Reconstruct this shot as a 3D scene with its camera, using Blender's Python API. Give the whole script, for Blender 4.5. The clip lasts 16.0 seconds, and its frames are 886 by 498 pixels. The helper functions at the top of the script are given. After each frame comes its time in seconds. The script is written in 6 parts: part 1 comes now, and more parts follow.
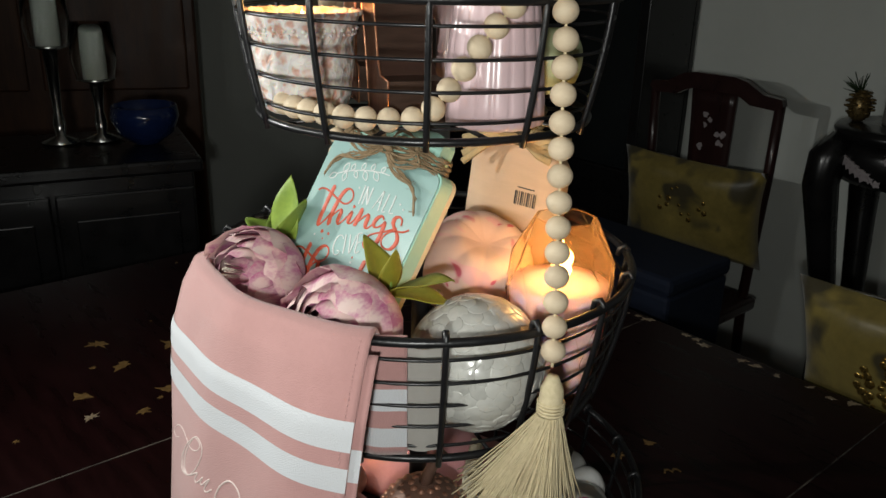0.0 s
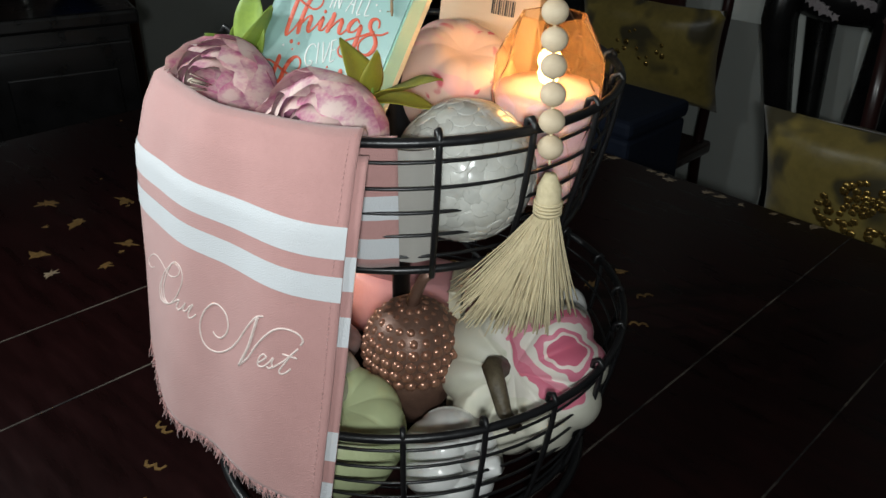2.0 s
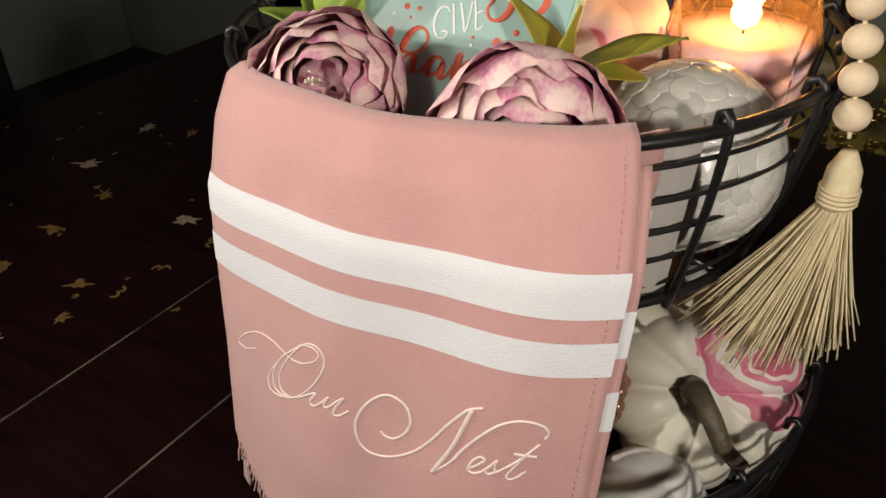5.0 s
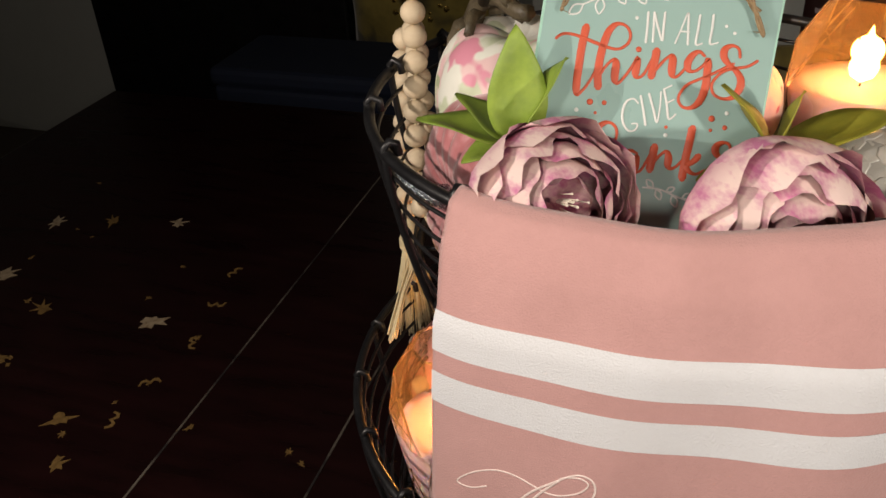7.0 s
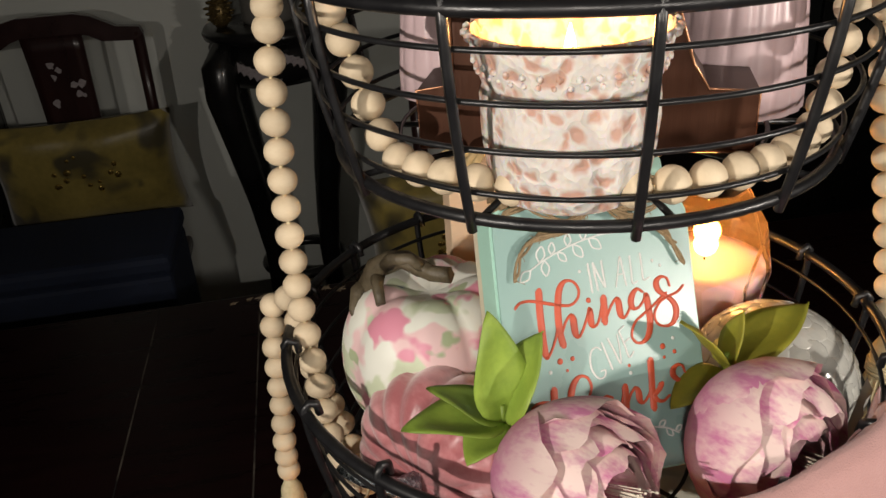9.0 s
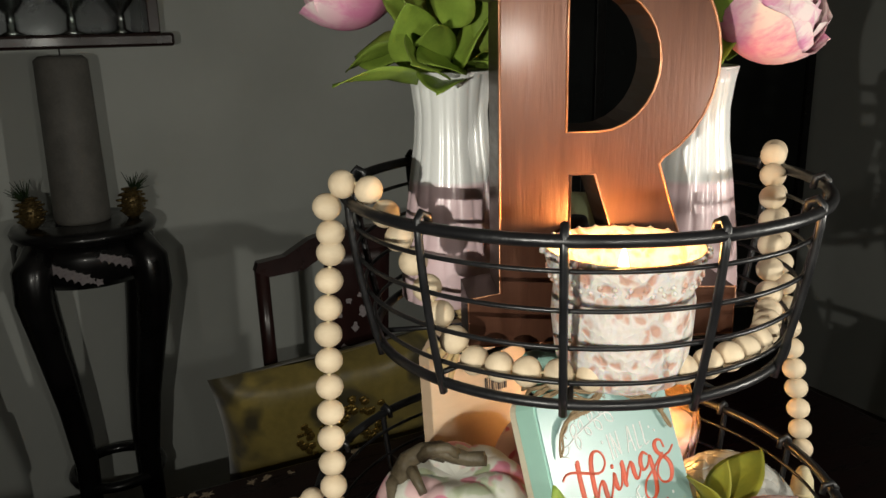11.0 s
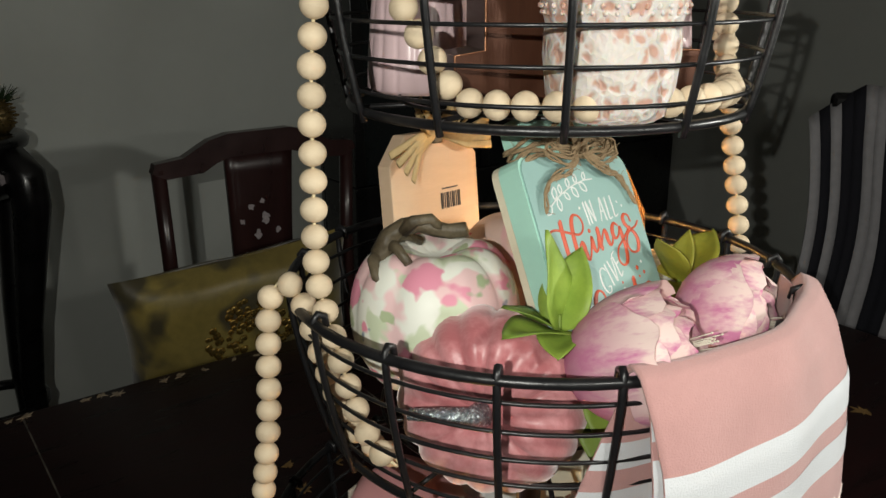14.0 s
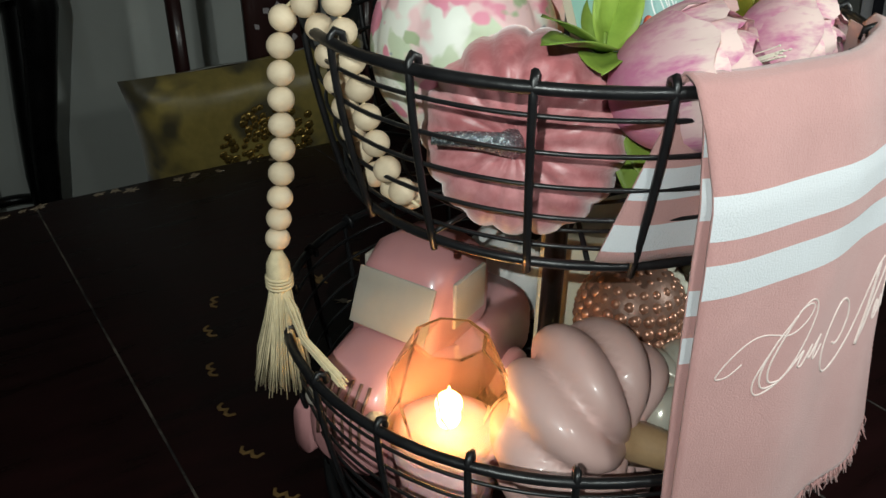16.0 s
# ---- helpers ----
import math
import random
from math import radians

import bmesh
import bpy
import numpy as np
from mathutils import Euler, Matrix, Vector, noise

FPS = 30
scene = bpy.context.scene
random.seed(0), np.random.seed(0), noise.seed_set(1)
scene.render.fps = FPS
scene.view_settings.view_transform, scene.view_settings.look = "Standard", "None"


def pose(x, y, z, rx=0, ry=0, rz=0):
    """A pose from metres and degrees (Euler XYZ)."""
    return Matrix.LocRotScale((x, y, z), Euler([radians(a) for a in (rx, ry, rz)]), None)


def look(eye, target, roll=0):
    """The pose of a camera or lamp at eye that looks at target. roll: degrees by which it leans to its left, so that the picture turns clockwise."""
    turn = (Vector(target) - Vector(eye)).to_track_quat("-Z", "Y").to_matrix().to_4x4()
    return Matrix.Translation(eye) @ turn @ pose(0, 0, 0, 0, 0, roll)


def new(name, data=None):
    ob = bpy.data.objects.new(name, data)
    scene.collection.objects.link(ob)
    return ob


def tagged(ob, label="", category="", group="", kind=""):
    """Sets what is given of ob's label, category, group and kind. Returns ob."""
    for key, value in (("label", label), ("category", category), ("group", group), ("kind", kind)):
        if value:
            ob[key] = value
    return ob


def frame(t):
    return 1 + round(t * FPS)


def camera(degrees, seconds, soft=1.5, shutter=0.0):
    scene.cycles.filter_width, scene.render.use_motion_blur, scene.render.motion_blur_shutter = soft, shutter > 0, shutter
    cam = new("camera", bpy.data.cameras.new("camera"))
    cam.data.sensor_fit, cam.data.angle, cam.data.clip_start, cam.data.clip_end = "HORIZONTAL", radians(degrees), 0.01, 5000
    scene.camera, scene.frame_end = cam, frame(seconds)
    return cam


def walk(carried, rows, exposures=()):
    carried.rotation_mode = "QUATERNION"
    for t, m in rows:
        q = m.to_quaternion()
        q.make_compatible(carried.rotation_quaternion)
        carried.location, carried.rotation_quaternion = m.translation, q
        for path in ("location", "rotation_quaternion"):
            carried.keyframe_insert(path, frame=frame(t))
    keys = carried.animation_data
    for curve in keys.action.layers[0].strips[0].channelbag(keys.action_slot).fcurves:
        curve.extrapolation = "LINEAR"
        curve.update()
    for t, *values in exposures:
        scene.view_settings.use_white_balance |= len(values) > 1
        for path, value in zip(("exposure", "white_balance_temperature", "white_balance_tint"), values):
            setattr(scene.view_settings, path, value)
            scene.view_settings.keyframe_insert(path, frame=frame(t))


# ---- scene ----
cam = camera(57.6, 16.0)
PATH = [
    (0, (0.071, -0.69, 0.658), (-0.069, 1.182, -0.032), 1.6),
    (0.5, (0.06, -0.696, 0.642), (-0.051, 1.144, -0.135), 1.3),
    (1, (0.058, -0.697, 0.616), (-0.025, 1.114, -0.229), 1.2),
    (1.5, (0.052, -0.693, 0.607), (0.004, 1.086, -0.307), 1.3),
    (2, (0.041, -0.684, 0.6), (0.041, 1.062, -0.376), 1.0),
    (2.5, (0.011, -0.643, 0.587), (0.12, 1.064, -0.45), 0.4),
    (3, (-0.04, -0.595, 0.571), (0.172, 1.063, -0.528), 0.3),
    (3.5, (-0.089, -0.555, 0.558), (0.169, 1.077, -0.569), -0.4),
    (6, (-0.254, -0.465, 0.576), (0.204, 1.16, -0.497), -4.0),
    (6.5, (-0.328, -0.436, 0.594), (0.281, 1.12, -0.505), -4.0),
    (7, (-0.343, -0.37, 0.601), (0.394, 1.145, -0.476), -2.9),
    (7.5, (-0.347, -0.333, 0.615), (0.552, 1.145, -0.408), -1.5),
    (8, (-0.346, -0.295, 0.632), (0.757, 1.055, -0.348), -2.0),
    (8.5, (-0.386, -0.238, 0.654), (0.898, 0.937, -0.33), -4.2),
    (9, (-0.414, -0.2, 0.69), (1.018, 0.851, -0.231), -3.8),
    (9.5, (-0.43, -0.195, 0.712), (1.08, 0.849, -0.082), -1.0),
    (10, (-0.463, -0.155, 0.735), (1.167, 0.759, 0.021), -1.1),
    (12.5, (-0.601, -0.029, 0.706), (1.336, 0.315, 0.346), -1.3),
    (13, (-0.597, -0.022, 0.671), (1.324, 0.296, 0.213), -1.1),
    (13.5, (-0.593, -0.023, 0.64), (1.306, 0.279, 0.091), -0.8),
    (14, (-0.591, -0.017, 0.612), (1.286, 0.272, -0.014), -0.2),
    (14.5, (-0.595, -0.026, 0.584), (1.26, 0.255, -0.112), 0.4),
    (15, (-0.597, -0.021, 0.557), (1.222, 0.27, -0.221), 0.8),
    (15.5, (-0.587, -0.014, 0.536), (1.186, 0.289, -0.338), 1.0),
    (16, (-0.581, -0.01, 0.522), (1.15, 0.295, -0.432), 1.1),
]
walk(cam, [(t, look(eye, target, roll)) for t, eye, target, roll in PATH],
     [(0.0, 0.0, 6300, 5), (1.5, 0.1, 5900, 2), (2.2, 0.1, 5950, 3), (3.5, 0.2, 6350, 6), (6.0, 0.05, 7400, 16), (8.0, -0.05, 7200, 16), (10.0, 0.0, 6900, 8), (13.0, 0.1, 6700, 5), (15.0, 0.1, 6300, 3), (16.0, 0.1, 6000, -2)])

# ---- world and lights ----
world = bpy.data.worlds.new("world")
scene.world = world
world.use_nodes = True
bg = world.node_tree.nodes["Background"]
bg.inputs[0].default_value = (0.75, 0.85, 1.0, 1)
bg.inputs[1].default_value = 0.004


def area_lamp(name, eye, target, size, watts, colour):
    data = bpy.data.lights.new(name, "AREA")
    data.shape, data.size, data.energy, data.color = "DISK", size, watts, colour
    lamp = new(name, data)
    lamp.matrix_world = look(eye, target)
    return lamp


def glow_lamp(name, place, radius, watts, colour):
    data = bpy.data.lights.new(name, "POINT")
    data.shadow_soft_size, data.energy, data.color = radius, watts, colour
    lamp = new(name, data)
    lamp.location = place
    return lamp


# four fixed lamps round the way stand in for the viewer's moving hand lamp
for eye, size, watts in (((0.04, -0.82, 0.63), 0.05, 3.5), ((-0.42, -0.54, 0.63), 0.06, 1.0), ((-0.58, -0.30, 0.71), 0.06, 1.15), ((-0.80, 0.06, 0.68), 0.006, 3.8)):
    area_lamp("hand_lamp", eye, (0, 0.05, 0.36), size, watts, (1.0, 0.97, 0.92))

# ---- materials ----
def mat(name, colour, rough=0.6, metal=0.0, second=None, scale=40.0, detail=6.0, amount=0.5, bump=0.0, bump_scale=None,
        coat=0.0, sheen=0.0, spec=0.5, trans=0.0, ior=1.45, stretch=(1, 1, 1), sub=0.0, rough_var=0.12, vary=0.0, emit=None, emit_power=0.0):
    m = bpy.data.materials.new(name)
    m.use_nodes = True
    nt = m.node_tree
    b = nt.nodes["Principled BSDF"]
    b.inputs["Metallic"].default_value = metal
    b.inputs["Coat Weight"].default_value = coat
    b.inputs["Coat Roughness"].default_value = 0.12
    b.inputs["Sheen Weight"].default_value = sheen
    b.inputs["Specular IOR Level"].default_value = spec
    b.inputs["Transmission Weight"].default_value = trans
    b.inputs["IOR"].default_value = ior
    if sub:
        b.inputs["Subsurface Weight"].default_value = sub
        b.inputs["Subsurface Radius"].default_value = (0.012, 0.006, 0.003)
    if emit:
        b.inputs["Emission Color"].default_value = (*emit, 1)
        b.inputs["Emission Strength"].default_value = emit_power
    tc = nt.nodes.new("ShaderNodeTexCoord")
    mp = nt.nodes.new("ShaderNodeMapping")
    mp.inputs["Scale"].default_value = stretch
    nt.links.new(tc.outputs["Object"], mp.inputs[0])
    n1 = nt.nodes.new("ShaderNodeTexNoise")
    n1.inputs["Scale"].default_value, n1.inputs["Detail"].default_value = scale, detail
    nt.links.new(mp.outputs[0], n1.inputs["Vector"])
    n2 = nt.nodes.new("ShaderNodeTexNoise")
    n2.inputs["Scale"].default_value, n2.inputs["Detail"].default_value = scale * 7, 3
    nt.links.new(mp.outputs[0], n2.inputs["Vector"])
    ramp = nt.nodes.new("ShaderNodeValToRGB")
    second = second or tuple(c * 0.75 for c in colour)
    ramp.color_ramp.elements[0].position, ramp.color_ramp.elements[1].position = 0.5 - 0.28 / max(amount, 0.01) * 0.5, 0.5 + 0.28 / max(amount, 0.01) * 0.5
    ramp.color_ramp.elements[0].color, ramp.color_ramp.elements[1].color = (*second, 1), (*colour, 1)
    mix = nt.nodes.new("ShaderNodeMath")
    mix.operation = "MULTIPLY_ADD"
    nt.links.new(n2.outputs[0], mix.inputs[0])
    mix.inputs[1].default_value = 0.3
    sub1 = nt.nodes.new("ShaderNodeMath")
    sub1.operation = "MULTIPLY_ADD"
    nt.links.new(n1.outputs[0], sub1.inputs[0])
    sub1.inputs[1].default_value, sub1.inputs[2].default_value = 0.85, -0.075
    nt.links.new(sub1.outputs[0], mix.inputs[2])
    nt.links.new(mix.outputs[0], ramp.inputs[0])
    out = ramp.outputs[0]
    if vary:
        info = nt.nodes.new("ShaderNodeObjectInfo")
        hsv = nt.nodes.new("ShaderNodeHueSaturation")
        val = nt.nodes.new("ShaderNodeMapRange")
        val.inputs[3].default_value, val.inputs[4].default_value = 1 - vary, 1 + vary
        nt.links.new(info.outputs["Random"], val.inputs[0])
        nt.links.new(val.outputs[0], hsv.inputs["Value"])
        nt.links.new(out, hsv.inputs["Color"])
        out = hsv.outputs[0]
    nt.links.new(out, b.inputs["Base Color"])
    rr = nt.nodes.new("ShaderNodeMapRange")
    rr.inputs[3].default_value, rr.inputs[4].default_value = max(0.02, rough - rough_var), min(1, rough + rough_var)
    nt.links.new(n1.outputs[0], rr.inputs[0])
    nt.links.new(rr.outputs[0], b.inputs["Roughness"])
    if bump:
        n3 = nt.nodes.new("ShaderNodeTexNoise")
        n3.inputs["Scale"].default_value, n3.inputs["Detail"].default_value = bump_scale or scale * 3, 4
        nt.links.new(mp.outputs[0], n3.inputs["Vector"])
        bp = nt.nodes.new("ShaderNodeBump")
        bp.inputs["Strength"].default_value, bp.inputs["Distance"].default_value = bump, 0.002
        nt.links.new(n3.outputs[0], bp.inputs["Height"])
        nt.links.new(bp.outputs[0], b.inputs["Normal"])
    return m


def patched(m, colours, scale=14.0, warp=0.35, width=0.08):
    """Adds printed patches of further colours to a material: (colour, threshold) pairs on seeded noise."""
    nt = m.node_tree
    b = nt.nodes["Principled BSDF"]
    source = b.inputs["Base Color"].links[0].from_socket
    tc = nt.nodes.new("ShaderNodeTexCoord")
    for k, (colour, level) in enumerate(colours):
        mp = nt.nodes.new("ShaderNodeMapping")
        mp.inputs["Location"].default_value = (3.1 * k + 1.7, 5.3 * k, 2.2 * k)
        nt.links.new(tc.outputs["Object"], mp.inputs[0])
        n = nt.nodes.new("ShaderNodeTexNoise")
        n.inputs["Scale"].default_value, n.inputs["Detail"].default_value = scale * (1 + 0.25 * k), 2.5
        n.inputs["Distortion"].default_value = warp
        nt.links.new(mp.outputs[0], n.inputs["Vector"])
        r = nt.nodes.new("ShaderNodeValToRGB")
        r.color_ramp.elements[0].position, r.color_ramp.elements[1].position = level, level + width
        nt.links.new(n.outputs[0], r.inputs[0])
        mx = nt.nodes.new("ShaderNodeMix")
        mx.data_type = "RGBA"
        nt.links.new(r.outputs[0], mx.inputs["Factor"])
        nt.links.new(source, mx.inputs["A"])
        mx.inputs["B"].default_value = (*colour, 1)
        source = mx.outputs["Result"]
    nt.links.new(source, b.inputs["Base Color"])
    return m


def glass(name, colour, rough=0.03, density=1.0):
    m = bpy.data.materials.new(name)
    m.use_nodes = True
    b = m.node_tree.nodes["Principled BSDF"]
    b.inputs["Base Color"].default_value = (*colour, 1)
    b.inputs["Transmission Weight"].default_value = 1.0
    b.inputs["Roughness"].default_value = rough
    b.inputs["IOR"].default_value = 1.14
    return m


def flame(name, colour, power):
    m = bpy.data.materials.new(name)
    m.use_nodes = True
    nt = m.node_tree
    nt.nodes.remove(nt.nodes["Principled BSDF"])
    e = nt.nodes.new("ShaderNodeEmission")
    e.inputs[0].default_value, e.inputs[1].default_value = (*colour, 1), power
    nt.links.new(e.outputs[0], nt.nodes["Material Output"].inputs[0])
    return m


M_WIRE = mat("black_wire", (0.012, 0.012, 0.013), 0.35, 0.0, (0.006, 0.006, 0.007), 60, bump=0.15, spec=0.6)
M_TABLE = mat("dark_lacquered_wood", (0.014, 0.0035, 0.0037), 0.30, 0, (0.004, 0.0015, 0.0015), 9, 8, stretch=(6, 1, 1), bump=0.05, spec=0.22)
M_GROOVE = mat("groove_dirt", (0.09, 0.075, 0.06), 0.8, 0, (0.008, 0.005, 0.005), 14, amount=1.3)
M_SHELL = mat("shell_inlay", (0.36, 0.29, 0.2), 0.3, 0, (0.14, 0.09, 0.05), 120, coat=0.3)
M_GOLD_INLAY = mat("gold_inlay", (0.28, 0.17, 0.06), 0.35, 0.3, (0.1, 0.055, 0.02), 150)
M_BEAD = mat("raw_wood_bead", (0.72, 0.60, 0.43), 0.65, 0, (0.62, 0.49, 0.33), 60, stretch=(1, 1, 3), bump=0.08, vary=0.08, sub=0.0)
M_CORD = mat("cotton_cord", (0.74, 0.64, 0.42), 0.9, 0, (0.54, 0.45, 0.27), 200)
M_TOWEL = mat("pink_cotton", (0.53, 0.295, 0.28), 0.95, 0, (0.46, 0.25, 0.235), 30, bump=0.35, bump_scale=900, sheen=0.3)
M_STRIPE = mat("white_cotton", (0.64, 0.66, 0.69), 0.95, 0, (0.62, 0.63, 0.65), 40, bump=0.35, bump_scale=900)
M_THREAD = mat("white_embroidery", (0.80, 0.70, 0.66), 0.6, 0, (0.66, 0.52, 0.48), 300)
M_WALL = mat("grey_wall_paint", (0.72, 0.745, 0.70), 0.85, 0, (0.65, 0.675, 0.635), 3, bump=0.08, bump_scale=120)
M_CEIL = mat("ceiling_paint", (0.6, 0.6, 0.58), 0.9, 0, (0.52, 0.52, 0.5), 3)
M_FLOOR = mat("floor_board", (0.10, 0.06, 0.04), 0.45, 0, (0.05, 0.03, 0.02), 4, stretch=(1, 8, 1))
M_ROSEWOOD = mat("dark_rosewood", (0.035, 0.012, 0.011), 0.3, 0, (0.014, 0.006, 0.006), 18, stretch=(1, 1, 0.2), coat=0.25)
M_BLACKWOOD = mat("black_lacquer", (0.010, 0.009, 0.010), 0.3, 0, (0.005, 0.005, 0.005), 20, coat=0.2)
M_CABINET = mat("brown_cabinet_wood", (0.12, 0.05, 0.022), 0.45, 0, (0.03, 0.012, 0.007), 6, 8, stretch=(4, 4, 0.6), coat=0.15)
M_BLUE = mat("dark_blue_upholstery", (0.012, 0.02, 0.045), 0.8, 0, (0.006, 0.01, 0.025), 60)

# ---- mesh helpers ----
def mesh_object(name, bm, material, smooth=True):
    me = bpy.data.meshes.new(name)
    bm.normal_update()
    bm.to_mesh(me)
    bm.free()
    for p in me.polygons:
        p.use_smooth = smooth
    for m in material if isinstance(material, (list, tuple)) else (material,):
        me.materials.append(m)
    return new(name, me)


def part(name, bm, material, parent, label="", smooth=True):
    ob = mesh_object(name, bm, material, smooth)
    ob.parent = parent
    if label:
        ob["label"] = label
    return ob


def thing(name, place, label, category, group="", turn=0.0, kind=""):
    e = new(name)
    e.empty_display_size = 0.02
    e.matrix_world = pose(*place, 0, 0, turn)
    return tagged(e, label, category, group, kind)


def box(bm, lo, hi, bevel=0.0, m=None):
    made = bmesh.ops.create_cube(bm, size=1.0)["verts"]
    for v in made:
        v.co = Vector([lo[i] + (v.co[i] + 0.5) * (hi[i] - lo[i]) for i in range(3)])
    if bevel:
        edges = list({e for v in made for e in v.link_edges})
        made = bmesh.ops.bevel(bm, geom=edges, offset=bevel, segments=2, affect="EDGES", profile=0.5)["verts"]
    if m is not None:
        for v in {v for v in made}:
            v.co = m @ v.co
    return bm


def boxed(lo, hi, bevel=0.0, m=None):
    return box(bmesh.new(), lo, hi, bevel, m)


def tube(bm, points, radius, sides=8, closed=False, flat=1.0):
    """A rod along points; radius may be a list."""
    pts = [Vector(p) for p in points]
    n = len(pts)
    rings, prev = [], None
    for i, p in enumerate(pts):
        a = pts[(i - 1) % n] if closed or i else pts[i]
        b = pts[(i + 1) % n] if closed or i < n - 1 else pts[i]
        d = (b - a).normalized()
        if prev is None:
            ref = Vector((0, 0, 1)) if abs(d.z) < 0.9 else Vector((1, 0, 0))
            side = d.cross(ref).normalized()
        else:
            side = (prev - d * prev.dot(d)).normalized()
        prev = side
        up = d.cross(side)
        r = radius[i] if isinstance(radius, (list, tuple)) else radius
        rings.append([bm.verts.new(p + r * (math.cos(2 * math.pi * k / sides) * side + flat * math.sin(2 * math.pi * k / sides) * up)) for k in range(sides)])
    for i in range(n if closed else n - 1):
        r0, r1 = rings[i], rings[(i + 1) % n]
        for k in range(sides):
            bm.faces.new((r0[k], r0[(k + 1) % sides], r1[(k + 1) % sides], r1[k]))
    if not closed:
        bm.faces.new(list(reversed(rings[0])))
        bm.faces.new(rings[-1])
    return bm


def circle(r, z, n=72, a0=0.0, a1=2 * math.pi, closed=True):
    m = n if closed else n + 1
    return [(r * math.cos(a0 + (a1 - a0) * i / n), r * math.sin(a0 + (a1 - a0) * i / n), z) for i in range(m)]


def lathe(bm, profile, sides=48, ripple=None, cap=True):
    """Turns (radius, height) pairs; ripple(angle, k) scales the radius."""
    rings = []
    for j, (r, z) in enumerate(profile):
        ring = []
        for k in range(sides):
            a = 2 * math.pi * k / sides
            q = r * (ripple(a, j / max(1, len(profile) - 1)) if ripple else 1)
            ring.append(bm.verts.new((q * math.cos(a), q * math.sin(a), z)))
        rings.append(ring)
    for r0, r1 in zip(rings, rings[1:]):
        for k in range(sides):
            bm.faces.new((r0[k], r0[(k + 1) % sides], r1[(k + 1) % sides], r1[k]))
    if cap:
        bm.faces.new(list(reversed(rings[0])))
        bm.faces.new(rings[-1])
    return bm


def grid_sheet(bm, f, nu, nv):
    vs = [[bm.verts.new(f(i / nu, j / nv)) for j in range(nv + 1)] for i in range(nu + 1)]
    for i in range(nu):
        for j in range(nv):
            bm.faces.new((vs[i][j], vs[i + 1][j], vs[i + 1][j + 1], vs[i][j + 1]))
    return bm


def thicken(ob, depth, offset=0.0):
    s = ob.modifiers.new("thickness", "SOLIDIFY")
    s.thickness, s.offset = depth, offset
    return ob


# ---- the room: axes u (across the table) and v (along it) are turned 45 degrees ----
ROOM = pose(0, 0, 0, 0, 0, 45)  # local x is u, local y is v
FLOOR_Z, CEIL_Z = -0.76, 1.75


def room_box(name, lo, hi, material, label, category, kind="structure", bevel=0.0):
    ob = mesh_object(name, boxed(lo, hi, bevel), material, smooth=False)
    ob.matrix_world = ROOM
    return tagged(ob, label, category, kind=kind)


room_box("floor", (-3.2, -2.6, FLOOR_Z - 0.1), (2.1, 3.4, FLOOR_Z), M_FLOOR, "dark wooden floor of the dining room", "floor")
room_box("ceiling", (-3.2, -2.6, CEIL_Z), (2.1, 3.4, CEIL_Z + 0.1), M_CEIL, "plain painted ceiling", "ceiling")
room_box("wall_north", (2.0, -2.6, FLOOR_Z), (2.15, 3.4, CEIL_Z), M_WALL, "grey painted wall in dim light", "wall")
room_box("wall_south", (-3.2, -2.6, FLOOR_Z), (-3.05, 3.4, CEIL_Z), M_WALL, "grey painted wall", "wall")
room_box("wall_west", (-3.04, 3.25, FLOOR_Z), (1.99, 3.4, CEIL_Z), M_WALL, "grey painted wall", "wall")
room_box("wall_east", (-3.04, -2.6, FLOOR_Z), (1.99, -2.45, CEIL_Z), M_WALL, "grey painted wall", "wall")

# ---- dining table ----
table = thing("dining_table", (0, 0, FLOOR_Z), "dark red-black lacquered dining table with worn inlay", "table", turn=45)
TZ = -FLOOR_Z
bm = boxed((-0.70, -1.03, TZ - 0.035), (0.815, 1.15, TZ), 0.008)
part("tabletop", bm, M_TABLE, table, "dark lacquered top with plank joints", smooth=False)
part("apron", boxed((-0.58, -0.92, TZ - 0.13), (0.70, 1.04, TZ - 0.036), 0.004), M_ROSEWOOD, table, smooth=False)
for u in (-0.56, 0.60):
    for v in (-0.88, 0.94):
        part("leg", boxed((u, v, 0), (u + 0.08, v + 0.08, TZ - 0.14), 0.01), M_ROSEWOOD, table, smooth=False)
for v in (0.452, 0.284, -0.17, -0.33):
    part("plank_joint", boxed((-0.69, v - 0.0012, TZ - 0.001), (0.80, v + 0.0012, TZ + 0.0006)), M_GROOVE, table, smooth=False)

# ---- three-tier wire basket stand ----
TIERS = {  # rim radius, rim z, base radius, base z, ribs, first rib (degrees), wires
    "bottom": (0.219, 0.173, 0.192, 0.044, 21, 170.5, 6),
    "middle": (0.189, 0.402, 0.164, 0.290, 17, 175.5, 5),
    "top": (0.157, 0.630, 0.139, 0.533, 12, 186.5, 4),
}


def side_radius(tier, f):
    """Radius at the fraction f of the way from base to rim: the side bows out a little."""
    r1, z1, r0, z0 = TIERS[tier][:4]
    return r0 + (r1 - r0) * (1 - (1 - f) ** 1.5)


